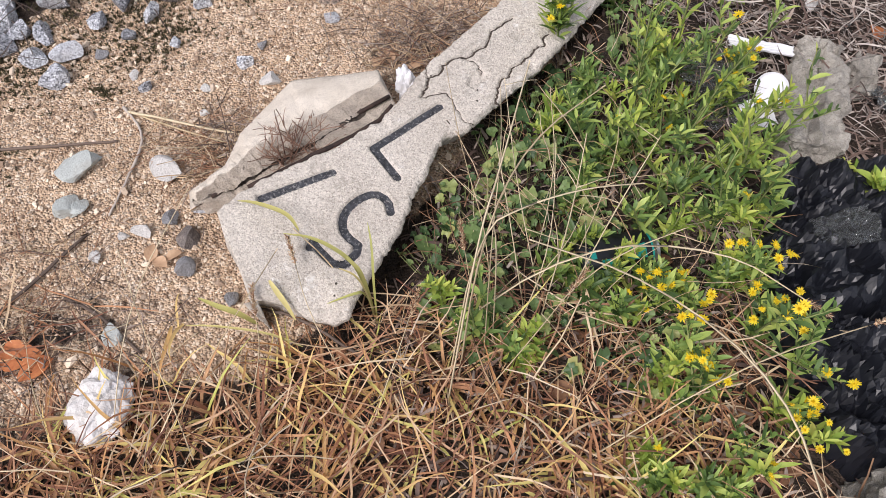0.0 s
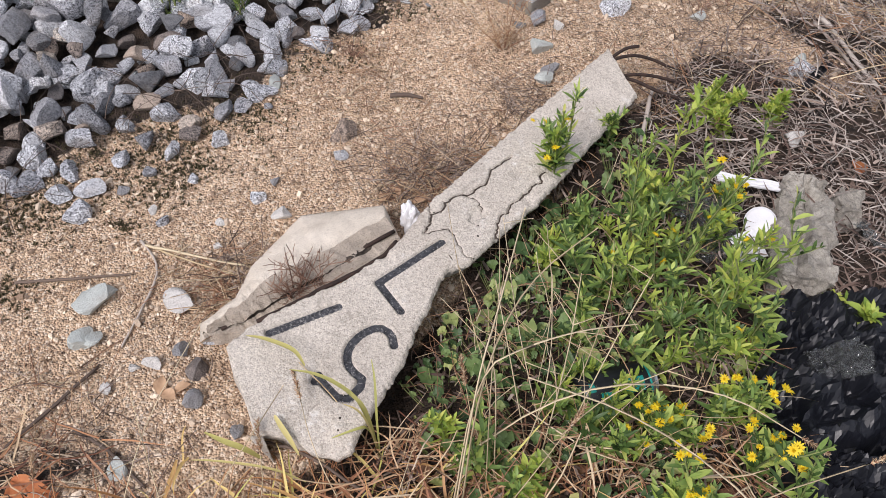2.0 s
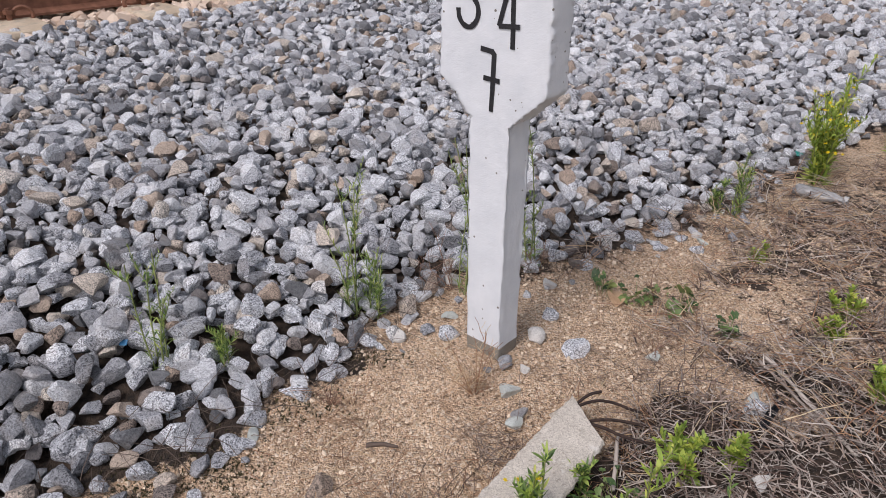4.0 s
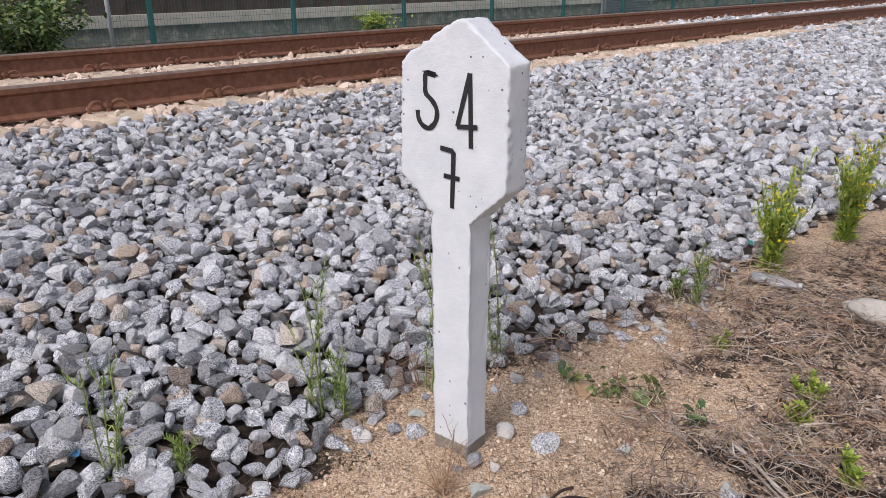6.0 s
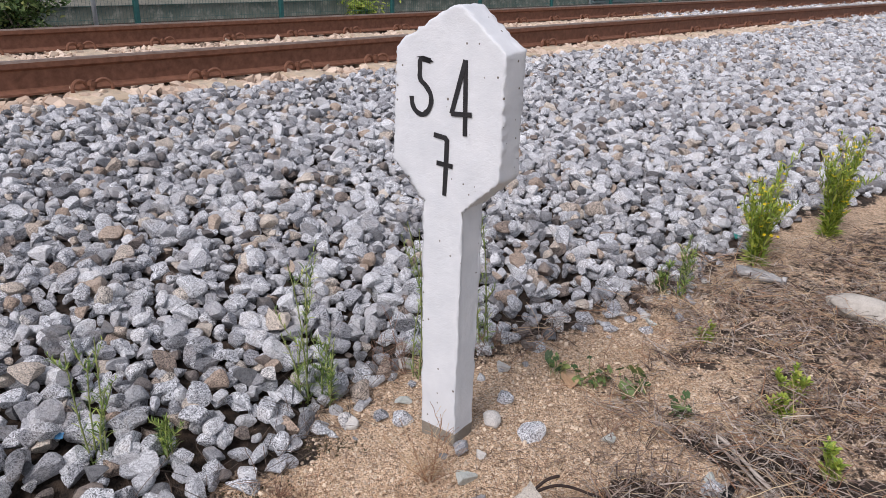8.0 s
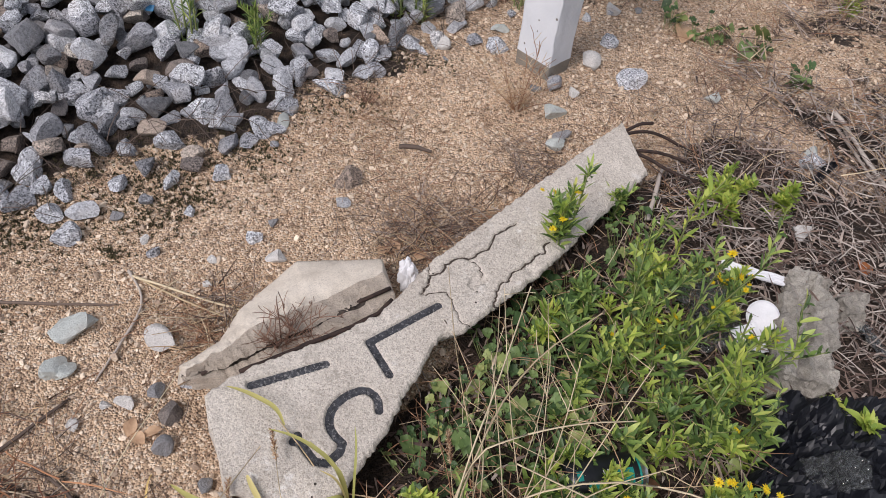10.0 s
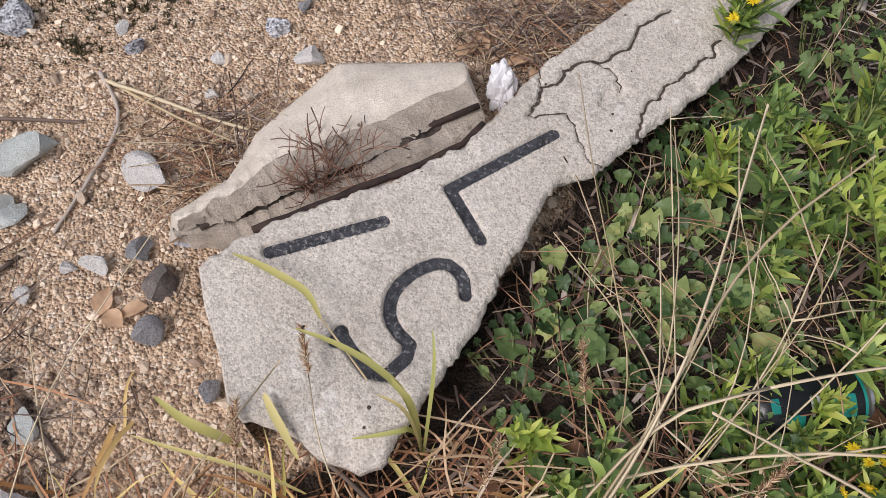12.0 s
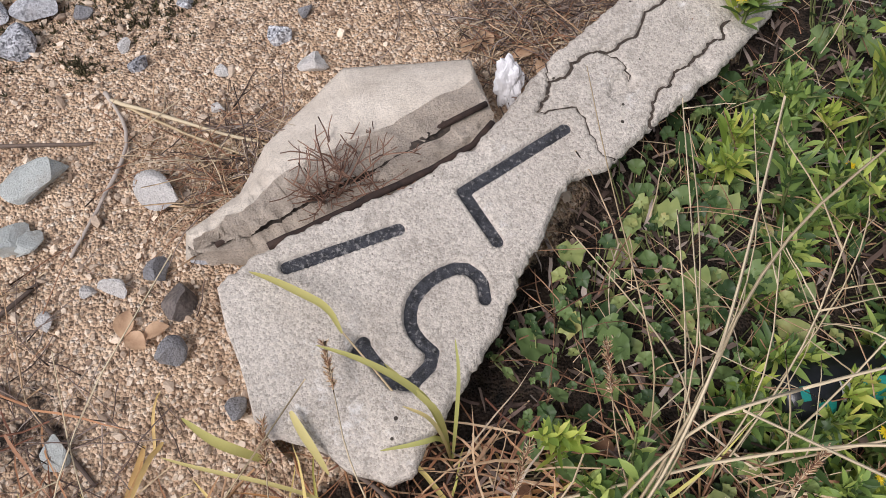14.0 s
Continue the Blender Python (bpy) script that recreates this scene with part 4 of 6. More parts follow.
class Heap:
    """Collects many small strips and bars for one mesh."""

    def __init__(self):
        self.V, self.F = [], []

    def strip(self, pts, widths, side, fold=0.0, up=(0, 0, 1)):
        """A blade along points; fold lowers or lifts its edges against the midrib."""
        o = len(self.V)
        sx, sy, sz = side
        for (x, y, z), w in zip(pts, widths):
            self.V += [(x - sx * w, y - sy * w, z - sz * w + fold * w), (x, y, z), (x + sx * w, y + sy * w, z + sz * w + fold * w)]
        for i in range(len(pts) - 1):
            a = o + 3 * i
            self.F += [(a, a + 1, a + 4, a + 3), (a + 1, a + 2, a + 5, a + 4)]

    def rod(self, pts, r0, r1):
        """A thin three-sided stalk."""
        o, n = len(self.V), len(pts)
        for i, (x, y, z) in enumerate(pts):
            r = r0 + (r1 - r0) * i / max(1, n - 1)
            self.V += [(x + r, y, z), (x - 0.5 * r, y + 0.87 * r, z + 0.3 * r), (x - 0.5 * r, y - 0.87 * r, z - 0.3 * r)]
        for i in range(n - 1):
            a = o + 3 * i
            for k in range(3):
                b = (k + 1) % 3
                self.F.append((a + k, a + b, a + 3 + b, a + 3 + k))

    def make(self, name, material, parent=None, kind="", label="", smooth=True):
        if not self.V:
            return None
        ob = new(name, tri_mesh(name, np.array(self.V), np.array(self.F), [material], smooth=smooth))
        ob.parent = parent
        return tagged(ob, label, kind=kind)


def arc(base, heading, rise, length, droop, n=5, wob=0.0, rng=random):
    """Points of a bending stalk: rise is its first slope in radians, droop how far it turns down."""
    x, y, z = base
    pts, step = [(x, y, z)], length / n
    for i in range(n):
        e = rise - droop * (i + 0.5) / n
        heading += rng.uniform(-wob, wob)
        x, y, z = x + math.cos(heading) * math.cos(e) * step, y + math.sin(heading) * math.cos(e) * step, z + math.sin(e) * step
        pts.append((x, y, z))
    return pts


LEAF = (0.25, 0.8, 1.0, 0.75, 0.08)


def leaf(heap, base, heading, rise, length, width, droop, rng, fold=0.35):
    pts = arc(base, heading, rise, length, droop, 4, 0.1, rng)
    tw = rng.uniform(-0.4, 0.4)
    side = (-math.sin(heading) * math.cos(tw), math.cos(heading) * math.cos(tw), math.sin(tw))
    heap.strip(pts, [width / 2 * k for k in LEAF], side, fold)


def flower_meshes():
    out = []
    for seed in range(3):
        rng = random.Random(seed)
        h = Heap()
        for k in range(13):
            a = 2 * math.pi * k / 13 + rng.uniform(-0.15, 0.15)
            L = rng.uniform(0.0062, 0.0085)
            h.strip(arc((0.002 * math.cos(a), 0.002 * math.sin(a), 0), a, rng.uniform(0.1, 0.5), L, 0.5, 3, 0, rng), [0.0009, 0.0014, 0.0013, 0.0004], (-math.sin(a), math.cos(a), 0), 0.1)
        for k in range(12):
            a, r = 2.4 * k, 0.0005 * math.sqrt(k) * 1.5
            h.rod([(r * math.cos(a), r * math.sin(a), -0.001), (r * math.cos(a), r * math.sin(a), 0.0020)], 0.0019, 0.0003)
        out.append(tri_mesh("flower", np.array(h.V), np.array(h.F), [PETAL]))
    return out


FLOWERS = flower_meshes()


def weed(x, y, height, stems, spread, blooms, seed, material=None, leaf_len=0.030, leaf_w=0.0064, label="leafy green roadside weed with yellow daisy flowers", dense=1.0, z=None, lean=None):
    """A leafy weed: each stem is a part with its foliage, and each flower a part."""
    rng = random.Random(seed)
    base = new("weed")
    z0 = float(land(x, y)) if z is None else z
    base.location = (x, y, z0)
    for k in range(max(2, round(stems * 0.72))):
        h = height * rng.uniform(0.4, 1.3)
        head = rng.uniform(0, 6.28) if lean is None else lean + rng.uniform(-0.9, 0.9)
        rise = math.pi / 2 - rng.uniform(0.03, 0.75) * spread
        pts = arc((rng.uniform(-0.015, 0.015), rng.uniform(-0.015, 0.015), -0.01), head, rise, h, rng.uniform(-0.5, 0.25), 7, 0.25, rng)
        st, fo = Heap(), Heap()
        st.rod(pts, 0.0023, 0.0013)
        tips = [pts[-1]]
        lines = [(pts, 1.0)]
        for j in range(rng.randint(1, 3)):
            i = rng.randint(3, 6)
            side = arc(pts[i], head + rng.uniform(-2, 2), rng.uniform(0.5, 1.1), h * rng.uniform(0.25, 0.42), -0.4, 4, 0.2, rng)
            st.rod(side, 0.0013, 0.0008)
            tips.append(side[-1])
            lines.append((side, 0.75))
        turn = rng.uniform(0, 6.28)
        for line, size in lines:
            n = int((len(line) - 1) * 3.6 * dense)
            for j in range(n):
                f = (j + 0.6) / n
                i = min(int(f * (len(line) - 1)), len(line) - 2)
                g = f * (len(line) - 1) - i
                p = tuple(a + (b - a) * g for a, b in zip(line[i], line[i + 1]))
                turn += 2.4
                L = leaf_len * size * (1.45 - 0.85 * f) * rng.uniform(0.6, 1.2)
                leaf(fo, p, turn, rng.uniform(0.4, 1.15) + 0.35 * f, L * rng.uniform(0.75, 1.25), leaf_w * rng.uniform(0.6, 1.2) * (1.2 - 0.5 * f), rng.uniform(-0.3, 0.9), rng)
        stem = st.make("stem", STEM_GREEN, base)
        fo.make("foliage", material or (GREEN if rng.random() < 0.7 else PALE_GREEN), stem)
        for p in tips:
            for q in range(1 + (blooms > 3) + 2 * (blooms > 6)):
                if rng.random() < blooms / 20:
                    ob = new("flower", FLOWERS[rng.randint(0, 2)])
                    ob.parent = stem
                    s = rng.uniform(0.42, 0.75)
                    ob.matrix_basis = Matrix.LocRotScale(Vector(p) + Vector((rng.uniform(-0.011, 0.011) * min(q, 2), rng.uniform(-0.011, 0.011) * min(q, 2), 0.003)), Euler((rng.uniform(-0.7, 0.5), rng.uniform(-0.5, 0.5), rng.uniform(0, 6))), (s, s, s))
    return tagged(base, label, "weed", "weeds beside the broken post")


WEEDS = [  # x, y, height, stems, spread, blooms
    (0.029, -0.474, 0.135, 5, 0.35, 4), (0.125, -0.345, 0.10, 2, 0.3, 0), (0.16, -0.52, 0.17, 6, 0.6, 1), (0.22, -0.50, 0.19, 6, 0.6, 1), (0.13, -0.60, 0.17, 6, 0.7, 2),
    (0.21, -0.62, 0.20, 7, 0.7, 2), (0.265, -0.575, 0.14, 5, 0.5, 6), (0.305, -0.505, 0.08, 3, 0.6, 8), (0.09, -0.68, 0.12, 5, 0.8, 1), (0.18, -0.71, 0.18, 7, 0.8, 1),
    (0.26, -0.70, 0.20, 7, 0.8, 1), (0.285, -0.78, 0.16, 5, 0.8, 1), (0.23, -0.79, 0.17, 6, 0.9, 3), (0.15, -0.79, 0.12, 5, 0.9, 1), (0.18, -0.90, 0.15, 6, 0.9, 9),
    (0.26, -0.93, 0.16, 7, 0.9, 9), (0.20, -1.02, 0.14, 6, 0.9, 10), (0.28, -1.03, 0.15, 6, 1.0, 7),
    (0.13, -1.02, 0.10, 4, 0.8, 1), (0.10, -1.12, 0.11, 5, 1.0, 3), (0.19, -1.12, 0.10, 5, 1.0, 3), (0.05, -0.75, 0.08, 4, 0.9, 0), (0.02, -0.62, 0.07, 4, 0.9, 0), (0.06, -0.90, 0.07, 4, 0.9, 1), (0.10, -0.905, 0.07, 4, 0.9, 2), (0.02, -0.87, 0.06, 4, 0.9, 0), (0.13, -0.875, 0.09, 5, 0.8, 1), (0.075, -0.875, 0.07, 4, 0.9, 1), (0.05, -0.82, 0.06, 4, 0.8, 0),
    (0.07, -0.57, 0.09, 4, 0.9, 0), (0.30, -0.66, 0.10, 3, 0.7, 1), (0.14, -0.66, 0.15, 5, 0.7, 1), (0.24, -0.86, 0.13, 5, 0.9, 3), (-0.105, -0.935, 0.10, 3, 0.4, 3), (-0.060, -0.958, 0.13, 4, 0.5, 3), (-0.03, -0.985, 0.11, 4, 0.7, 2),
]
for k, (x, y, h, n, sp, bl) in enumerate(WEEDS):
    weed(x, y, h, n, sp, bl, 300 + k, z=-0.02 if k == 0 else None)
for k, (x, y, h) in enumerate([(0.30, -0.27, 0.09), (0.33, -0.31, 0.07), (0.42, -0.28, 0.06), (0.45, -0.70, 0.05), (0.43, -0.68, 0.05), (0.76, -0.10, 0.06), (0.80, -0.25, 0.07), (0.72, -0.33, 0.06), (0.838, 0.198, 0.07), (0.77, 0.137, 0.05), (0.79, 0.12, 0.05), (0.73, 0.48, 0.06)]):
    weed(x, y, h, 4, 0.8, 0, 400 + k, PALE_GREEN, 0.026, 0.009, "small yellow-green weed among dry twigs")
for k, (x, y, h, n) in enumerate([(1.126, 1.048, 0.30, 34), (1.526, 1.31, 0.32, 38)]):
    weed(x, y, h, n, 0.5, 9, 420 + k, PALE_GREEN, 0.04, 0.008, "bushy yellow-flowering weed at the edge of the ballast", 1.3)
for k, (x, y, h, ln) in enumerate([(-0.35, 0.187, 0.40, None), (-0.293, 0.19, 0.26, None), (-0.089, 0.315, 0.40, None), (0.099, 0.428, 0.40, None), (-0.721, -0.068, 0.42, 2.2), (0.755, 0.768, 0.17, None), (-0.60, -0.03, 0.10, None), (0.70, 0.80, 0.12, None)]):
    weed(x, y, h, 5, 0.2, 0, 440 + k, GREEN, 0.023, 0.0033, "thin wiry green weed growing through ballast", 1.7, lean=ln)


def creeping_plant(x, y, n, reach, seed, big=1.0):
    """Low lobed leaves on short stalks."""
    rng = random.Random(seed)
    base = new("creeping_plant")
    base.location = (x, y, float(land(x, y)))
    st, fo = Heap(), Heap()
    for k in range(int(n * 1.3)):
        a, r = rng.uniform(0, 6.28), reach * math.sqrt(rng.random())
        h = rng.uniform(0.008, 0.05)
        p = (r * math.cos(a), r * math.sin(a), h)
        st.rod([(p[0] * 0.5, p[1] * 0.5, -0.02), (p[0] * 0.9, p[1] * 0.9, h * 0.6), p], 0.0009, 0.0007)
        R, tilt, ta, o = big * min(0.016, rng.lognormvariate(math.log(0.0056), 0.45)), rng.uniform(-0.3, 1.4), rng.uniform(0, 6.28), len(fo.V)
        fo.V.append((p[0], p[1], p[2] - 0.002))
        for j in range(15):
            b = 2 * math.pi * j / 15
            rr = R * (1 + 0.16 * math.cos(5 * b) + 0.07 * math.sin(3 * b + k)) * (0.55 if j == 0 else 1)
            dx, dy = rr * math.cos(b + ta), rr * math.sin(b + ta)
            fo.V.append((p[0] + dx, p[1] + dy, p[2] + tilt * (dx * math.cos(ta) + dy * math.sin(ta)) + 0.45 * R * abs(math.sin(2.5 * b))))
        for j in range(15):
            fo.F.append((o, o + 1 + j, o + 1 + (j + 1) % 15, o + 1 + (j + 1) % 15))
    stem = st.make("stem", STEM_GREEN, base)
    fo.F = [f[:3] for f in fo.F]
    fo.make("foliage", DARK_GREEN, base)
    return tagged(base, "low creeping plant with small round lobed leaves", "creeping plant", "creeping plants under the weeds")


for k, (x, y, n, r) in enumerate([(-0.13, -0.86, 34, 0.06), (-0.10, -0.94, 26, 0.06), (-0.06, -0.80, 40, 0.07), (-0.01, -0.72, 40, 0.07), (0.03, -0.80, 40, 0.08), (0.05, -0.62, 40, 0.07), (0.0, -0.88, 40, 0.08), (0.09, -0.86, 36, 0.08), (0.11, -0.72, 40, 0.08),
                                  (0.07, -0.94, 30, 0.08), (0.17, -0.98, 30, 0.08), (-0.05, -0.66, 26, 0.05), (0.12, -0.50, 22, 0.05), (0.36, 0.28, 14, 0.05), (0.277, 0.31, 10, 0.03), (0.45, 0.25, 14, 0.04), (0.53, 0.13, 10, 0.025), (0.23, -0.84, 30, 0.08), (-0.09, -0.78, 30, 0.06), (0.0, -0.58, 30, 0.05), (0.06, -0.52, 30, 0.05), (0.03, -0.68, 30, 0.06), (0.15, -0.42, 20, 0.05), (0.20, -0.36, 16, 0.05)]):
    creeping_plant(x, y, n, r, 500 + k, 1.35 if y > 0 else 1.0)


def litter(name, material, label, count, seed, place, length, width, lift=0.02, flat=0.35):
    """Dry stalks and blades lying about; place gives x, y or None."""
    rng = random.Random(seed)
    h = Heap()
    for _ in range(count):
        q = place(rng)
        if q is None:
            continue
        x, y = q
        L, w, a = rng.uniform(*length), rng.uniform(*width), rng.uniform(0, 6.28)
        z = float(land(x, y)) + rng.uniform(0.001, lift)
        pts = arc((x, y, z), a, rng.uniform(-0.2, flat), L, rng.uniform(-0.1, flat * 1.3), 4, 0.25, rng)
        pts = [(px, py, max(pz, float(land(px, py)) + 0.002)) for px, py, pz in pts]
        if w < 0.0016:
            h.rod(pts, w, w * 0.7)
        else:
            tw = rng.uniform(-0.7, 0.7)
            h.strip(pts, [w * k / 2 for k in (0.8, 1, 0.9, 0.6, 0.1)], (-math.sin(a) * math.cos(tw), math.cos(a) * math.cos(tw), math.sin(tw)), rng.uniform(-0.3, 0.4))
    ob = h.make(name, material, kind="stuff", label=label)
    return tagged(ob, category="dry litter")


def in_zone(x0, x1, y0, y1, floor=0.3, gaps=-1.0):
    def place(rng):
        for _ in range(8):
            x, y = rng.uniform(x0, x1), rng.uniform(y0, y1)
            if noise.noise(Vector((x * 5, y * 5, 2))) + 0.5 * noise.noise(Vector((x * 13, y * 13, 5))) < gaps:
                continue
            if 0.29 < x < 0.65 and -1.12 < y < -0.68:
                continue
            s, d = sd(x, y)
            if d < np.interp(s, EDGE_S, EDGE_D) + 0.03 and float(soil_shade_zone(np.array(x), np.array(y))) > floor * rng.uniform(0.6, 1.6):
                return x, y
        return None
    return place


def round_spot(cx, cy, r):
    def place(rng):
        return cx + rng.gauss(0, r), cy + rng.gauss(0, r)
    return place


litter("straw_litter", BROWN_LITTER, "tangle of grey-brown dry stalks and straw on soil", 11000, 1, in_zone(0.2, 1.9, -0.9, 1.3, 0.2, -0.42), (0.015, 0.075), (0.0009, 0.0040), 0.04, 0.5)
litter("twig_litter", GREY_WOOD, "grey dead twigs tangled over brown soil", 2600, 6, in_zone(0.25, 1.9, -0.6, 1.0, 0.22, -0.1), (0.02, 0.085), (0.0009, 0.0030), 0.05, 0.6)
litter("straw_litter", STRAW, "pale dry straw lying over brown soil", 1500, 2, in_zone(0.2, 1.9, -0.25, 1.2, 0.12, -0.05), (0.04, 0.15), (0.0006, 0.0015), 0.055, 0.7)
litter("twig_litter", GREY_WOOD, "grey dead twigs and chips beside rubble", 1500, 8, in_zone(0.18, 0.75, -0.6, 0.2, 0.25), (0.015, 0.06), (0.0008, 0.0030), 0.03, 0.5)
litter("leaf_litter", BROWN_LITTER, "dead brown leaves and stalks under the weeds", 2200, 3, in_zone(-0.2, 0.6, -1.35, -0.35), (0.012, 0.04), (0.001, 0.0055), 0.03, 0.9)
litter("straw_litter", STRAW, "fine dry stems tangled among the weeds", 520, 7, in_zone(-0.18, 0.3, -1.0, -0.42, 0.5), (0.03, 0.11), (0.0004, 0.0009), 0.06, 0.9)
litter("straw_litter", STRAW, "dry straw and dead blades under the grass", 1700, 4, in_zone(-0.9, 0.35, -1.4, -0.9, 0.5), (0.03, 0.12), (0.0005, 0.003), 0.05, 0.7)
litter("straw_litter", RED_STRAW, "reddish dead stalks under the dry grass", 2200, 5, in_zone(-0.9, 0.35, -1.4, -0.92, 0.5), (0.03, 0.10), (0.0006, 0.003), 0.03)
for k, (cx, cy, r, n) in enumerate([(-0.20, -0.46, 0.05, 240), (-0.08, -0.40, 0.06, 160), (-0.02, -0.26, 0.05, 160), (-0.50, -0.68, 0.04, 80), (-0.58, -0.98, 0.07, 130), (-0.68, -0.92, 0.06, 70), (0.05, 0.0, 0.08, 24), (-0.32, -0.25, 0.08, 100), (-0.43, -0.69, 0.04, 60), (0.22, -0.2, 0.08, 240), (0.34, -0.1, 0.1, 260), (-0.485, -0.69, 0.03, 110), (-0.455, -0.655, 0.025, 70), (-0.19, -0.47, 0.035, 160), (-0.12, -0.43, 0.04, 120)]):
    litter("dry_grass", STRAW if k % 2 else BROWN_LITTER, "thin dry grass stalks tangled on the sand", n, 20 + k, round_spot(cx, cy, r), (0.02, 0.085), (0.0004, 0.0010), 0.012, 0.6)


def ballast_edge_spot(rng):
    s = rng.uniform(-1.1, 1.6)
    d = float(np.interp(s, EDGE_S, EDGE_D)) + abs(rng.gauss(0, 0.10)) - 0.04
    x, y = xy(s, d)
    return float(x), float(y)


litter("dry_grass", DARK_TWIG, "thin dead twigs lying between the stones of the ballast edge", 420, 45, ballast_edge_spot, (0.04, 0.13), (0.0006, 0.0012), 0.05, 0.8)


def grass_tuft(x, y, n, length, seed, material=None, spread=1.0, width=0.0065, label="yellowing grass tuft with long curling blades"):
    rng = random.Random(seed)
    base = new("grass_tuft")
    base.location = (x, y, float(land(x, y)))
    for kind in range(2):
        for _ in range(n // 2):
            h = Heap()
            a = rng.uniform(0, 6.28)
            L, w = length * rng.uniform(0.5, 1.15), width * rng.uniform(0.5, 1.15)
            pts = arc((rng.gauss(0, 0.02), rng.gauss(0, 0.02), -0.005), a, rng.uniform(0.5, 1.4), L, rng.uniform(0.6, 2.4) * spread, 7, 0.18, rng)
            pts = [(p[0], p[1], max(p[2], 0.004)) for p in pts]
            tw = rng.uniform(-0.6, 0.6)
            h.strip(pts, [w / 2 * k for k in (0.5, 0.9, 1, 0.95, 0.85, 0.6, 0.35, 0.03)], (-math.sin(a) * math.cos(tw), math.cos(a) * math.cos(tw), math.sin(tw)), 0.4)
            h.make("blade", material or (YELLOW_GRASS if kind else RED_STRAW), base)
    return tagged(base, label, "grass", "grass tufts in front of the broken post")


rng = random.Random(77)
for k in range(34):
    x = -0.62 + 0.80 * (k + rng.random()) / 34
    y = -1.105 - 0.05 * math.sin(k * 1.7) - (0.05 if x < -0.35 else 0.0) + (0.02 if -0.22 < x < 0.02 else 0) + rng.uniform(-0.06, 0.05)
    grass_tuft(x, y, 18, 0.12, 600 + k, width=0.0042)
for k, (x, y, n, L) in enumerate([(-0.20, -0.995, 10, 0.13), (-0.14, -0.965, 12, 0.15), (-0.33, -1.03, 8, 0.12), (-0.08, -0.98, 14, 0.17), (-0.44, -0.98, 8, 0.13), (-0.25, -1.04, 18, 0.16)]):
    grass_tuft(x, y, n // 2, L * 0.8, 660 + k, YELLOW_GRASS, 1.0, 0.005)
rng = random.Random(78)
for k in range(26):
    x = rng.uniform(-0.55, 0.22)
    grass_tuft(x, rng.uniform(-1.22, -1.12) + (0.05 if x > -0.12 else 0.0), 5, 0.15, 640 + k, YELLOW_GRASS, 1.25, 0.0058)
for k, (x, y) in enumerate([(0.62, 0.55), (0.9, 0.42), (1.1, 0.62), (0.75, 0.33), (1.25, 0.45), (0.5, 0.42), (0.98, 0.15), (0.7, 0.02)]):
    grass_tuft(x, y, 14, 0.11, 690 + k, STRAW, 1.0, 0.0022, "sparse dry grass tuft among twigs")
for k, (x, y) in enumerate([(-0.06, -0.07), (-0.09, -0.12), (-0.30, -0.13), (-0.40, -0.16)]):
    grass_tuft(x, y, 20, 0.13, 710 + k, STRAW, 0.7, 0.0014, "thin wiry dry grass tuft on sand")


def dry_stalk(pts, r, seed, branches=2, seed_head=True):
    """A long pale stalk with side shoots and, at times, a bristly seed head."""
    rng = random.Random(seed)
    base = new("dry_stalk")
    p0 = pts[0]
    base.location = p0
    loc = smooth_line([tuple(a - b for a, b in zip(p, p0)) for p in pts], 2)
    h = Heap()
    h.rod(loc, r * 0.95, r * 0.5)
    for _ in range(branches):
        i = rng.randint(len(loc) // 3, len(loc) - 2)
        h.rod(arc(loc[i], rng.uniform(0, 6.28), rng.uniform(0.1, 1.0), rng.uniform(0.04, 0.11), 0.3, 5, 0.2, rng), r * 0.6, r * 0.35)
    h.make("stalk", PALE_STALK, base)
    if seed_head:
        b = Heap()
        e, d = Vector(loc[-1]), (Vector(loc[-1]) - Vector(loc[-3])).normalized()
        for k in range(150):
            q = e + d * (0.035 * k / 150)
            v = Vector((rng.gauss(0, 1), rng.gauss(0, 1), rng.gauss(0, 1))).normalized()
            t = q + (v * 0.7 + d * 0.5) * 0.0065
            b.rod([tuple(q), tuple(t)], 0.0006, 0.0002)
        b.make("seed_head", STRAW, base, label="bristly foxtail seed head")
    return tagged(base, "long pale dry grass stalk arching over the weeds", "dry stalk", "dry stalks over the weeds")


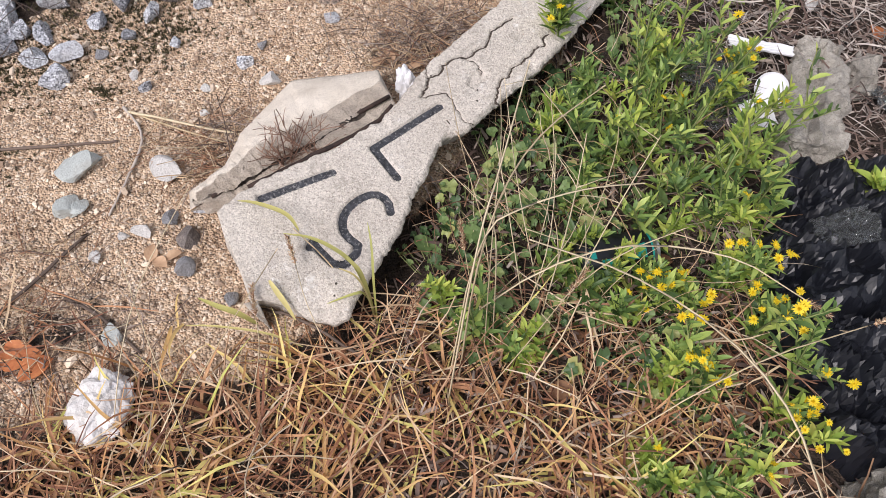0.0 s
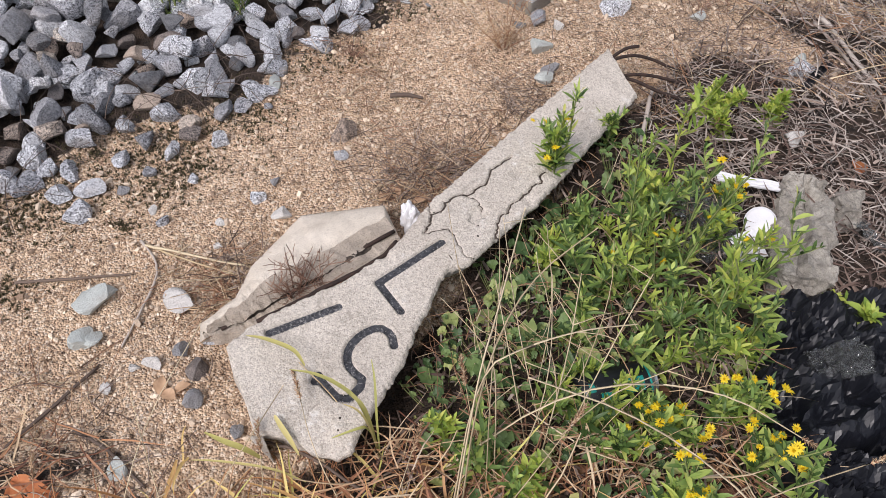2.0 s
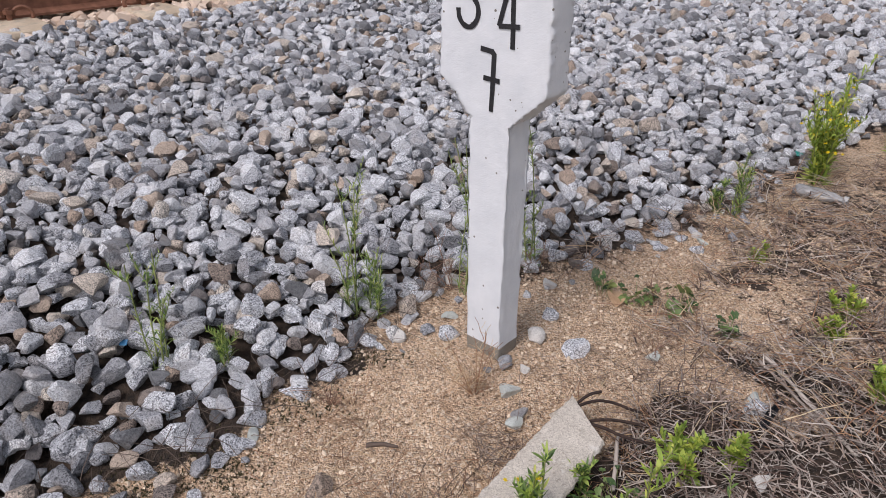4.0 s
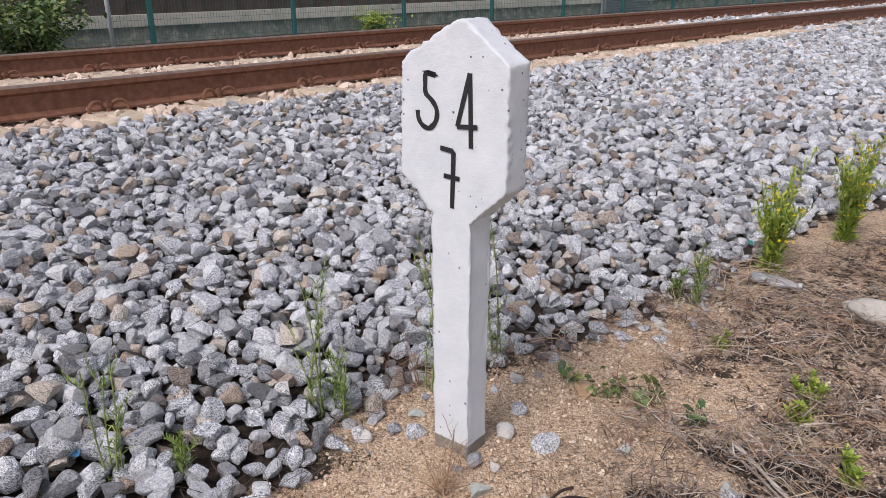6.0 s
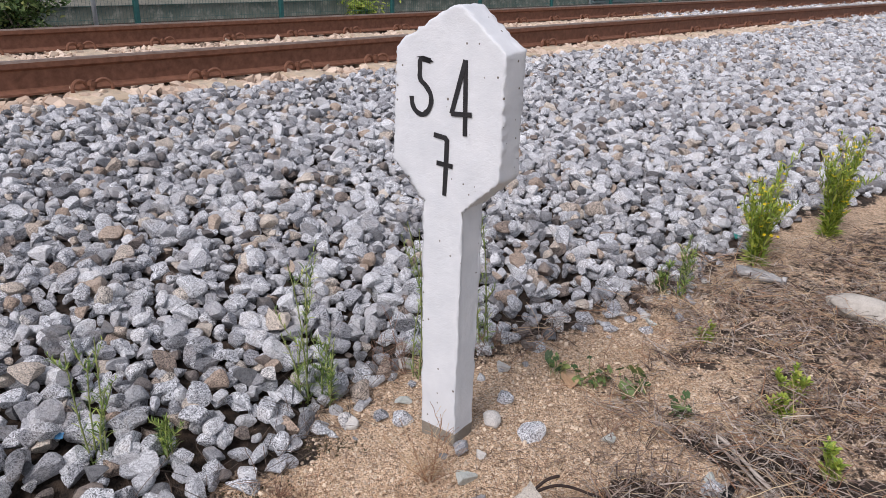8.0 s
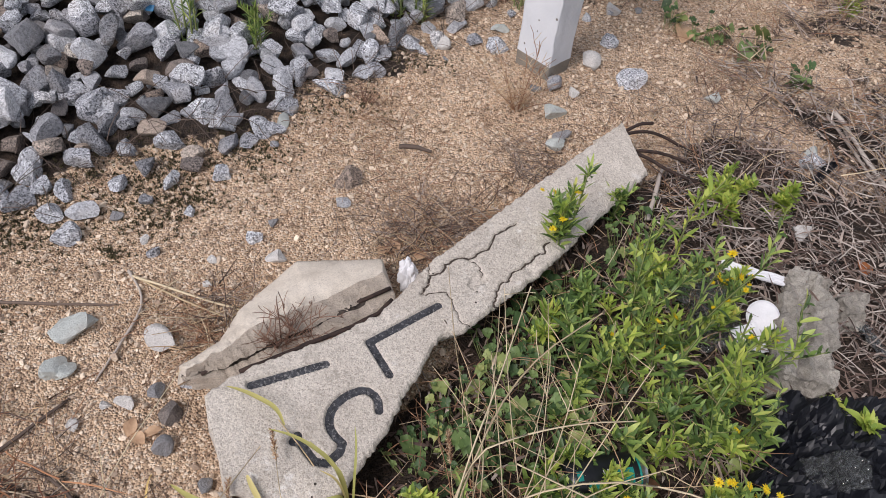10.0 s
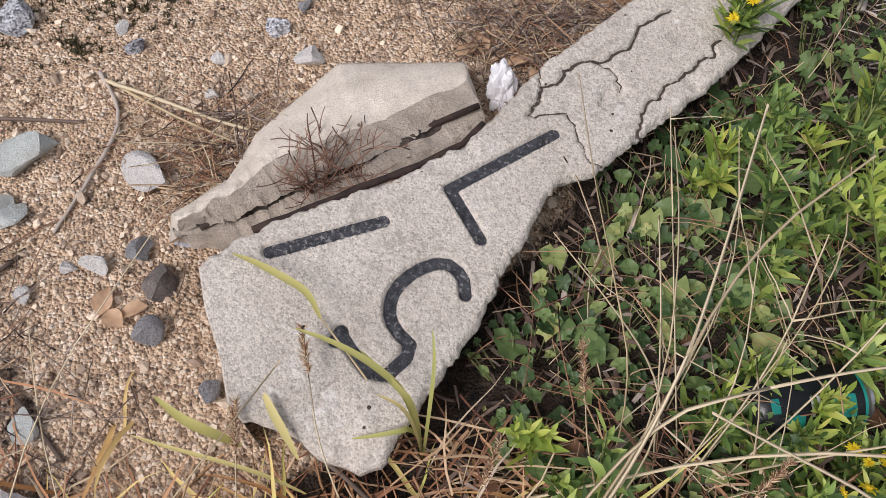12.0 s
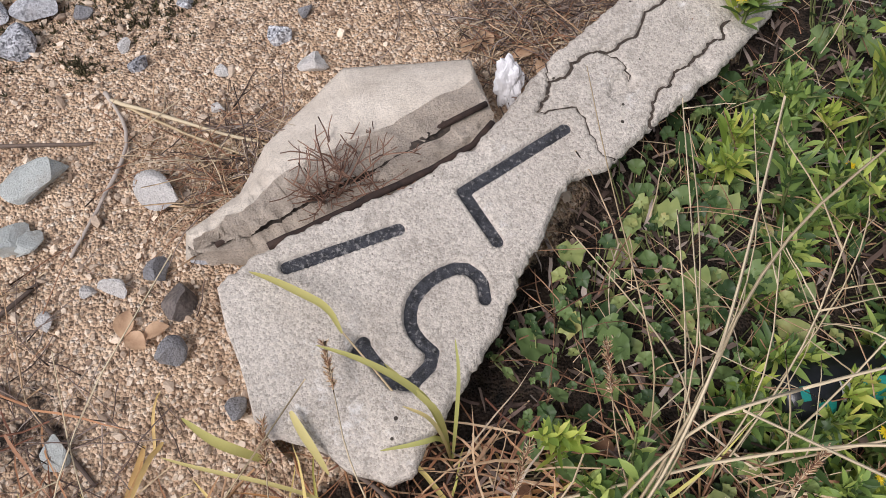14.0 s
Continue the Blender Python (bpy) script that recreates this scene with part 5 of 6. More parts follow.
STALKS = [
    ([(-0.11, -1.04, -0.09), (-0.093, -0.989, 0.10), (-0.084, -0.955, 0.16), (-0.071, -0.911, 0.18), (-0.042, -0.774, 0.20)], 0.0017, 0, False),
    ([(-0.10, -1.02, -0.09), (-0.086, -0.965, 0.14), (-0.041, -0.851, 0.16), (0.048, -0.754, 0.15)], 0.0016, 0, False),
    ([(-0.11, -1.01, -0.09), (-0.088, -0.958, 0.15), (-0.04, -0.938, 0.17), (0.019, -0.914, 0.17), (0.08, -0.89, 0.15)], 0.0015, 0, False),
    ([(-0.06, -0.97, -0.09), (-0.066, -0.947, 0.10), (-0.072, -0.907, 0.10), (-0.094, -0.848, 0.06), (-0.138, -0.779, 0.03)], 0.0011, 0, False),
    ([(-0.06, -0.95, -0.09), (-0.076, -0.904, 0.06), (-0.097, -0.854, 0.09), (-0.118, -0.761, 0.08), (-0.138, -0.637, 0.06)], 0.0009, 0, False),
    ([(-0.07, -0.99, -0.09), (-0.073, -0.941, 0.12), (-0.065, -0.83, 0.12), (-0.067, -0.714, 0.10)], 0.0010, 0, False),
    ([(0.0, -0.93, -0.09), (0.02, -0.87, 0.05), (0.03, -0.80, 0.12)], 0.0014, 3, False), ([(-0.02, -0.92, -0.09), (-0.05, -0.85, 0.03), (-0.07, -0.78, 0.08)], 0.0012, 2, False),
    ([(0.02, -0.93, -0.09), (0.07, -0.86, 0.06), (0.12, -0.78, 0.10)], 0.0013, 3, False), ([(0.0, -0.90, -0.09), (-0.04, -0.80, 0.02), (-0.06, -0.66, 0.06)], 0.0011, 2, False),
    ([(0.01, -0.92, -0.09), (0.06, -0.92, 0.05), (0.14, -0.90, 0.09)], 0.0013, 2, False), ([(-0.03, -0.95, -0.09), (0.0, -0.90, 0.04), (0.0, -0.78, 0.09)], 0.0012, 2, False),
    ([(-0.01, -0.86, -0.09), (0.01, -0.78, 0.02), (0.0, -0.66, 0.05)], 0.0011, 3, False), ([(0.03, -0.88, -0.09), (0.08, -0.78, 0.04), (0.09, -0.68, 0.05)], 0.0011, 2, False),
    ([(0.31, -1.16, -0.08), (0.23, -1.06, 0.05), (0.10, -0.97, 0.09), (-0.03, -0.92, 0.08)], 0.0019, 0, False), ([(-0.12, -0.96, -0.08), (0.02, -0.93, 0.09), (0.17, -0.93, 0.10), (0.27, -0.96, 0.05)], 0.0016, 1, True),
    ([(0.06, -1.10, -0.09), (0.20, -1.03, 0.03), (0.33, -0.99, 0.06)], 0.0014, 0, True), ([(-0.50, -1.12, -0.10), (-0.47, -1.0, 0.03), (-0.43, -0.85, 0.05)], 0.0011, 1, False),
    ([(-0.40, -1.13, -0.10), (-0.45, -1.02, 0.02), (-0.50, -0.93, 0.03)], 0.0010, 0, False), ([(-0.45, -1.15, -0.10), (-0.36, -1.03, 0.02), (-0.31, -0.93, 0.05)], 0.0011, 0, False),
    ([(-0.24, -1.02, -0.10), (-0.28, -0.97, -0.02), (-0.30, -0.92, 0.0)], 0.0010, 0, True), ([(-0.05, -0.98, -0.09), (-0.09, -0.94, 0.0), (-0.10, -0.90, 0.02)], 0.0011, 0, True),
    ([(-0.08, -1.05, -0.09), (-0.02, -1.0, 0.0), (0.02, -0.95, 0.02)], 0.0011, 0, True), ([(-0.55, -1.15, -0.1), (-0.58, -1.08, -0.04), (-0.60, -1.03, -0.03)], 0.0009, 0, True),
    ([(-0.20, -1.08, -0.1), (-0.17, -1.01, -0.03), (-0.16, -0.97, -0.02)], 0.0010, 0, True), ([(-0.35, -1.08, -0.1), (-0.33, -1.02, -0.04), (-0.34, -0.98, -0.02)], 0.0010, 0, True),
]
for k, (pts, r, br, hd) in enumerate(STALKS):
    dry_stalk(pts, r, 800 + k, br, hd)


def leaning_leaf_grass():
    """The green-yellow grass shoot that leans over the fallen post's corner."""
    base = new("grass_shoot")
    o = (-0.209, -0.935, float(land(-0.209, -0.935)))
    base.location = o
    for pts, w in (
        ([o, (-0.222, -0.925, 0.0), (-0.240, -0.917, 0.025), (-0.275, -0.909, 0.045), (-0.312, -0.900, 0.035)], 0.0075),
        ([o, (-0.217, -0.928, 0.0), (-0.235, -0.921, 0.02), (-0.262, -0.905, 0.03)], 0.0065),
        ([o, (-0.216, -0.935, -0.03), (-0.230, -0.945, -0.02), (-0.262, -0.952, -0.035)], 0.0060),
        ([o, (-0.214, -0.938, -0.03), (-0.226, -0.930, 0.0), (-0.246, -0.928, 0.01)], 0.0050),
        ([o, (-0.207, -0.930, -0.02), (-0.208, -0.905, 0.03), (-0.214, -0.885, 0.045)], 0.0040),
        ([(-0.300, -0.880, 0.012), (-0.313, -0.864, 0.020), (-0.335, -0.858, 0.026), (-0.362, -0.847, 0.020), (-0.385, -0.838, 0.008)], 0.0085),
        ([(-0.352, -0.965, -0.075), (-0.370, -0.966, -0.045), (-0.393, -0.962, -0.040), (-0.425, -0.946, -0.050)], 0.0105),
        ([(-0.330, -0.938, -0.010), (-0.320, -0.950, -0.014), (-0.308, -0.962, -0.022), (-0.297, -0.974, -0.040)], 0.0085),
        ([(-0.292, -0.990, -0.080), (-0.330, -0.985, -0.055), (-0.400, -0.982, -0.050), (-0.440, -0.975, -0.070)], 0.0045),
    ):
        h = Heap()
        line = smooth_line([tuple(a - b for a, b in zip(p, o)) for p in pts], 2)
        n = len(line)
        a = math.atan2(line[-1][1] - line[0][1], line[-1][0] - line[0][0])
        h.strip(line, [w * 0.38 * max(0.06, math.sin(math.pi * min(1, (i + 1.5) / (n + 0.8)))) for i in range(n)], (-math.sin(a), math.cos(a), 0.15), 0.3)
        h.make("blade", SHOOT, base)
    stem = Heap()
    stem.rod(smooth_line([(0, 0, 0), (-0.05, 0.025, 0.115), (-0.105, 0.072, 0.118)], 2), 0.0012, 0.0008)
    stem.make("stem", PALE_STALK, base)
    return tagged(base, "yellow-green grass shoot with broad blades leaning over concrete", "grass")


SHOOT = ramp_material("yellow_green_blade", [(0.0, (0.34, 0.37, 0.11)), (0.5, (0.54, 0.50, 0.17)), (1.0, (0.70, 0.58, 0.27))], 0.6, 0.2)
leaning_leaf_grass()


def twig_bush(x, y, height, n, seed, material, label, z=None):
    rng = random.Random(seed)
    base = new("twig_bush")
    base.location = (x, y, float(land(x, y)) if z is None else z)
    for _ in range(n):
        h = Heap()
        main = arc((0, 0, -0.01), rng.uniform(0, 6.28), rng.uniform(0.6, 1.4), height * rng.uniform(0.6, 1.1), rng.uniform(-0.3, 0.5), 6, 0.35, rng)
        h.rod(main, 0.0014, 0.0006)
        for k in range(7):
            i = rng.randint(1, 5)
            s = arc(main[i], rng.uniform(0, 6.28), rng.uniform(0.2, 1.2), height * rng.uniform(0.15, 0.45), 0.2, 4, 0.4, rng)
            h.rod(s, 0.0008, 0.0005)
            h.rod(arc(s[2], rng.uniform(0, 6.28), rng.uniform(0.2, 1.2), height * 0.15, 0.2, 3, 0.4, rng), 0.0006, 0.0004)
        h.make("twig", material, base)
    return tagged(base, label, "dry bush")


twig_bush(-0.355, -0.728, 0.10, 12, 31, TWIG, "dead reddish-brown twig bush beside the concrete fragment", -0.06)
twig_bush(-0.317, -0.695, 0.07, 6, 32, TWIG, "dead reddish-brown twig bush beside the concrete fragment", -0.06)
twig_bush(-0.06, -0.09, 0.14, 10, 33, STRAW, "wiry dry straw bush on sand near the post")
twig_bush(-0.11, 0.33, 0.16, 4, 34, TWIG, "dead brown twig bush at the ballast edge")
twig_bush(0.12, 0.42, 0.12, 4, 35, TWIG, "dead brown twig bush at the ballast edge")
twig_bush(-0.36, -0.12, 0.05, 8, 36, TWIG, "low dead reddish tuft on sand")
twig_bush(0.405, 0.29, 0.09, 4, 38, TWIG, "small dead reddish bush beside a leafy runner")
twig_bush(0.35, 0.08, 0.11, 3, 37, TWIG, "upright dead stalk in brown litter")


def stick(name, pts, r, material, label):
    bm = tube(bmesh.new(), smooth_line(pts, 2), [r * (1.1 - 0.5 * i / 20) for i in range(99)][:len(smooth_line(pts, 2))], 6)
    c = Vector(pts[0])
    bmesh.ops.translate(bm, vec=-c, verts=bm.verts)
    for v in bm.verts:
        v.co += Vector((noise.noise(v.co * 60), noise.noise(v.co * 60 + Vector((5, 0, 0))), noise.noise(v.co * 60 + Vector((0, 5, 0))))) * r * 0.8
    ob = part(name, bm, material, smooth=True)
    ob.location = c
    return tagged(ob, label, "stick")


def on(x, y, h=0.003):
    return (x, y, float(land(x, y)) + h)


for pts, r, mt, lb in [
    ([on(-0.62, -0.62), on(-0.58, -0.63, 0.012), on(-0.50, -0.645, 0.01), on(-0.43, -0.65)], 0.0022, PALE_STALK, "pale dry root lying on sand"),
    ([on(-0.60, -0.625), on(-0.52, -0.655, 0.012), on(-0.44, -0.67)], 0.0016, PALE_STALK, "pale dry root lying on sand"),
    ([on(-0.63, -0.61), on(-0.58, -0.66, 0.006), on(-0.59, -0.74), on(-0.60, -0.80)], 0.0022, GREY_WOOD, "thin grey root lying on sand"),
    ([on(-0.80, -0.70), on(-0.70, -0.69, 0.006), on(-0.62, -0.675)], 0.0022, DARK_TWIG, "dark dry stick lying on sand"),
    ([on(0.58, 0.02, 0.02), on(0.615, -0.10, 0.015), on(0.66, -0.25)], 0.0045, GREY_WOOD, "grey weathered stick in dry litter"),
    ([on(0.56, 0.0, 0.02), on(0.60, -0.12, 0.02), on(0.63, -0.20)], 0.0028, GREY_WOOD, "grey weathered stick in dry litter"),
    ([on(0.18, -0.36, 0.02), on(0.20, -0.28, 0.03), on(0.215, -0.22, 0.02)], 0.004, GREY_WOOD, "grey weathered stick beside the broken post"),
    ([on(-0.62, -0.93), on(-0.57, -0.95, 0.01), on(-0.50, -1.0)], 0.0024, DARK_TWIG, "dark dry stick lying on sand"),
    ([on(-0.72, -0.98), on(-0.66, -0.90, 0.008), on(-0.62, -0.83)], 0.0026, DARK_TWIG, "dark dry stick lying on sand"),
    ([on(-0.27, -0.24), on(-0.24, -0.235, 0.006), on(-0.21, -0.24)], 0.004, DARK_TWIG, "short dark stick lying on sand"),
    ([on(-0.21, -1.0, 0.02), on(-0.30, -0.955, 0.035), on(-0.36, -0.935, 0.01)], 0.0022, DARK_TWIG, "dead brown stalk in front of the broken post"),
]:
    stick("dry_stick", pts, r, mt, lb)

for i, pts in enumerate([
    [(0.115, -0.205, -0.014), (0.15, -0.185, -0.005), (0.20, -0.155, -0.02), (0.27, -0.16, -0.05)], [(0.12, -0.225, -0.02), (0.17, -0.235, -0.015), (0.22, -0.255, -0.03), (0.30, -0.25, -0.055)],
    [(0.115, -0.20, -0.02), (0.16, -0.165, 0.0), (0.19, -0.15, -0.005)], [(0.13, -0.22, -0.03), (0.19, -0.21, -0.02), (0.28, -0.20, -0.05)],
]):
    bm = tube(bmesh.new(), smooth_line(pts, 2), 0.0031, 8)
    part("rebar", bm, REBAR, slab, "rusty bent reinforcing bar", True)


# ---- loose stones ----
def loose_stone(x, y, size, seed, tint, label, sink=0.25):
    size *= 0.8 if tint is DARK_STONE else 1.15
    V, F = rock(seed, 3, (1.0, 0.8, 0.62))
    ob = new("stone", tri_mesh("stone", V * size, F, [tint]))
    r = random.Random(seed)
    ob.matrix_world = Matrix.LocRotScale(Vector((x, y, float(land(x, y)) + size * (0.3 - sink * 0.5))), Euler((r.uniform(-0.2, 0.2), r.uniform(-0.2, 0.2), r.uniform(0, 6.28))), None)
    return tagged(ob, label, "stone", "loose stones on the sand")


SPECKLED = granite_material("speckled_granite", 0.06)
DARK_STONE = concrete_material("dark_stone", (0.20, 0.20, 0.21), (0.40, 0.40, 0.41), 0.7, 0.8)
PALE_STONE = concrete_material("pale_green_stone", (0.44, 0.48, 0.46), (0.60, 0.63, 0.60), 0.35, 0.6)
WHITE_STONE = concrete_material("white_quartz", (0.54, 0.52, 0.49), (0.76, 0.75, 0.73), 0.45, 0.7)
LOOSE = [  # x, y, size, kind
    (-0.658, -0.722, 0.060, 2), (-0.725, -0.435, 0.048, 0), (-0.637, -0.411, 0.042, 0), (-0.874, -0.414, 0.05, 0), (-0.756, -0.563, 0.046, 0), (-0.793, -0.522, 0.044, 0), (-0.750, -0.506, 0.046, 0), (-0.837, -0.467, 0.042, 0),
    (-0.656, -0.797, 0.042, 2), (-0.462, -0.509, 0.030, 0), (-0.605, -0.570, 0.026, 0), (-0.632, -0.543, 0.018, 3), (-0.584, -0.470, 0.022, 0), (-0.440, -0.472, 0.028, 1), (-0.341, -0.356, 0.054, 0), (-0.343, -0.407, 0.030, 0),
    (-0.543, -0.979, 0.026, 2), (-0.505, -0.806, 0.044, 1), (-0.470, -0.882, 0.050, 1), (-0.474, -0.829, 0.040, 0), (-0.535, -0.722, 0.042, 3), (-0.400, -0.923, 0.035, 1), (-0.646, -0.790, 0.03, 2), (-0.514, -0.564, 0.018, 3),
    (-0.600, -0.868, 0.022, 3), (-0.568, -0.833, 0.016, 3), (-0.545, -0.827, 0.028, 3), (-0.466, -0.784, 0.026, 0), (-0.858, -0.511, 0.045, 0), (-0.895, -0.480, 0.04, 1), (-0.417, -0.545, 0.026, 3), (-0.505, -0.612, 0.016, 3),
    (-0.249, 0.110, 0.042, 0), (-0.325, 0.180, 0.040, 1), (-0.116, 0.112, 0.052, 0), (-0.117, 0.190, 0.036, 2), (0.127, 0.210, 0.046, 0), (0.083, 0.095, 0.044, 3), (0.166, 0.050, 0.058, 0), (0.141, 0.345, 0.050, 3),
    (0.389, 0.550, 0.036, 0), (0.478, 0.550, 0.036, 0), (0.577, 0.540, 0.04, 0), (-0.026, -0.025, 0.032, 1), (0.012, -0.014, 0.048, 0), (0.048, -0.022, 0.028, 3), (0.008, -0.085, 0.044, 2), (0.033, -0.155, 0.05, 1),
    (0.345, 0.038, 0.034, 2), (0.515, -0.132, 0.05, 0), (0.106, 0.460, 0.045, 0), (0.333, 0.600, 0.06, 0), (-0.112, 0.350, 0.05, 3), (-0.175, 0.135, 0.03, 1), (-0.06, 0.10, 0.026, 3), (0.02, -0.185, 0.035, 2), (-0.43, -0.06, 0.05, 0),
    (-0.36, 0.02, 0.05, 0), (-0.30, 0.075, 0.046, 0), (-0.22, 0.05, 0.02, 1), (0.70, 0.62, 0.05, 0), (0.52, -0.10, 0.03, 2), (0.45, -0.33, 0.05, 3), (-0.70, -0.50, 0.035, 1), (-0.66, -0.46, 0.03, 0), (-0.57, -0.30, 0.05, 0),
    (-0.53, -0.25, 0.05, 0), (-0.49, -0.18, 0.045, 1), (-0.62, -0.36, 0.035, 0), (-0.69, -0.39, 0.05, 0), (-0.80, -0.40, 0.06, 0), (0.29, 0.50, 0.05, 0), (0.22, 0.45, 0.045, 0), (0.20, 0.36, 0.03, 1),
]
TINTS = (SPECKLED, DARK_STONE, PALE_STONE, WHITE_STONE)
NAMES = ("speckled grey granite stone lying on sand", "dark slate-grey stone lying on sand", "pale green-grey stone lying on sand", "small white quartz stone lying on sand")
for k, (x, y, size, kind) in enumerate(LOOSE):
    loose_stone(x, y, size, 1000 + k, TINTS[kind], NAMES[kind])


LONG_STONE = concrete_material("chalky_stone", (0.46, 0.43, 0.39), (0.62, 0.59, 0.54), 0.4, 0.6)


def long_stone(x, y, rz):
    bm = bmesh.new()
    bmesh.ops.create_icosphere(bm, subdivisions=5, radius=0.5)
    for v in bm.verts:
        k = 1 + 0.16 * noise.noise(v.co * 2.6) + 0.06 * noise.noise(v.co * 7) + 0.02 * noise.noise(v.co * 20)
        v.co = Vector((v.co.x * 0.22, v.co.y * 0.09, v.co.z * 0.085)) * k
    ob = part("stone", bm, LONG_STONE, smooth=True)
    ob.matrix_world = pose(x, y, float(land(x, y)) + 0.028, 8, 4, rz)
    return tagged(ob, "long smooth off-white stone lying among dry twigs", "stone", "loose stones on the sand")


long_stone(1.27, 0.615, -32)

rng = random.Random(41)
for k in range(46):
    s = rng.uniform(-0.95, 1.5)
    d = float(np.interp(s, EDGE_S, EDGE_D)) - abs(rng.gauss(0, 0.06)) - 0.005
    x, y = xy(s, d)
    loose_stone(float(x), float(y), rng.uniform(0.018, 0.046), 1200 + k, SPECKLED if rng.random() < 0.75 else (PALE_STONE, WHITE_STONE)[k % 2], "grey ballast stone strayed onto the sand")


def grit():
    rng = np.random.default_rng(21)
    x, y = rng.uniform(-1.0, 1.1, 30000), rng.uniform(-1.15, 0.8, 30000)
    s, d = sd(x, y)
    e = d - np.interp(s, EDGE_S, EDGE_D)
    keep = (e < 0.03) & (soil_shade_zone(x, y) < 0.6) & ~((np.abs(x + 0.03) < 0.06) & (np.abs(y - 0.03) < 0.06))
    x, y = x[keep], y[keep]
    r = np.clip(rng.lognormal(math.log(0.0042), 0.42, len(x)), 0.002, 0.013)
    P = np.stack([x, y, land(x, y) + r * 0.15], 1)
    V, F = scatter(FAR, rng.integers(0, len(FAR), len(x)), P, r * 1.1, rot_mats(rng, len(x)))
    tagged(new("grit", tri_mesh("grit", V, F, [PEBBLE])), "scattered tan and brown grit on the sand", "grit", kind="stuff")


grit()


def moss_patch(x, y, rx, ry, n, seed):
    rng = random.Random(seed)
    h = Heap()
    for _ in range(n):
        px, py = x + rng.gauss(0, rx), y + rng.gauss(0, ry)
        z = float(land(px, py))
        for _ in range(4):
            h.rod([(px, py, z - 0.001), (px + rng.gauss(0, 0.002), py + rng.gauss(0, 0.002), z + rng.uniform(0.001, 0.005))], 0.0013, 0.0006)
    return tagged(h.make("moss", MOSS, kind="stuff", label="dark brown-green moss cushions on sand"), category="moss")


for k, (x, y, rx, ry, n) in enumerate([(-0.72, -0.44, 0.10, 0.04, 420), (-0.60, -0.44, 0.03, 0.02, 120), (-0.55, -0.27, 0.04, 0.03, 160), (-0.82, -0.72, 0.03, 0.02, 160), (-0.67, -0.575, 0.012, 0.008, 40), (-0.46, -0.17, 0.04, 0.03, 100), (-0.86, -0.58, 0.04, 0.03, 120), (-0.66, -0.36, 0.05, 0.03, 260), (-0.80, -0.54, 0.06, 0.04, 320), (-0.52, -0.32, 0.04, 0.03, 160), (-0.40, -0.12, 0.05, 0.03, 160), (-0.28, 0.03, 0.05, 0.02, 120), (-0.63, -0.50, 0.03, 0.02, 90)]):
    moss_patch(x, y, rx, ry, n, 60 + k)


# ---- rubbish ----
WHITE_PLASTIC = plain_material("white_plastic", (0.70, 0.71, 0.73), (0.82, 0.82, 0.84), 40, 0.45, bump=0.3)
TISSUE = plain_material("dirty_white_tissue", (0.58, 0.55, 0.51), (0.80, 0.79, 0.78), 35, 0.85, bump=0.6, depth=0.003)
BLACK_BAG = plain_material("black_bin_bag", (0.005, 0.006, 0.009), (0.012, 0.013, 0.018), 14, 0.38, bump=0.1, depth=0.004, gloss=0.45)
SILVER = plain_material("brushed_aluminium", (0.62, 0.63, 0.64), (0.74, 0.75, 0.76), 60, 0.3, 0.9, 0.1)
CAN_WHITE = plain_material("white_can_print", (0.62, 0.64, 0.64), (0.76, 0.77, 0.77), 50, 0.35, 0.3, 0.1)
CAN_GREEN = plain_material("dark_green_can_print", (0.02, 0.07, 0.05), (0.035, 0.10, 0.07), 50, 0.35, 0.3, 0.1)
CAN_BLACK = plain_material("black_can_print", (0.008, 0.010, 0.012), (0.02, 0.022, 0.025), 50, 0.3, 0.2, 0.1)
CAN_TEAL = plain_material("teal_can_print", (0.01, 0.22, 0.19), (0.02, 0.36, 0.30), 50, 0.3, 0.2, 0.1)
DEAD_LEAF = plain_material("orange_dead_leaf", (0.42, 0.12, 0.04), (0.62, 0.24, 0.09), 60, 0.7, through_light=0.2)
TAN_LEAF = plain_material("tan_dead_leaf", (0.40, 0.24, 0.14), (0.68, 0.47, 0.30), 60, 0.75, through_light=0.15)
BROWN_LEAF = plain_material("brown_dead_leaf", (0.16, 0.07, 0.04), (0.34, 0.19, 0.10), 60, 0.75, through_light=0.15)
BLUE_PLASTIC = plain_material("blue_plastic", (0.01, 0.10, 0.22), (0.015, 0.16, 0.32), 40, 0.4)


def clear_plastic():
    m, n, l, p = shader("clear_plastic")
    p.inputs["Base Color"].default_value = (0.82, 0.85, 0.86, 1)
    p.inputs["Roughness"].default_value = 0.06
    p.inputs["Transmission Weight"].default_value = 0.96
    p.inputs["IOR"].default_value = 1.35
    relief(n, l, p, grain(n, l, 60, 4), 0.6, 0.004)
    return m


CLEAR = clear_plastic()


def crumpled(name, x, y, size, seed, material, label, category, amp=0.35, z=0.0, rz=0.0, turn_x=0.0, cuts=4):
    """A scrunched lump with creases."""
    bm = bmesh.new()
    bmesh.ops.create_icosphere(bm, subdivisions=cuts, radius=0.5)
    o = Vector((seed * 3.1, seed * 1.7, 0))
    for v in bm.verts:
        p = v.co * 3.2 + o
        k = 1 + amp * (abs(noise.noise(p)) * 2 - 0.5) + amp * 0.6 * (abs(noise.noise(p * 2.3)) - 0.3) + amp * 0.25 * noise.noise(p * 6)
        v.co = Vector((v.co.x * size[0], v.co.y * size[1], v.co.z * size[2])) * k
    ob = part(name, bm, material)
    ob.matrix_world = pose(x, y, float(land(x, y)) + size[2] * 0.38 + z, turn_x, 0, rz)
    return tagged(ob, label, category)


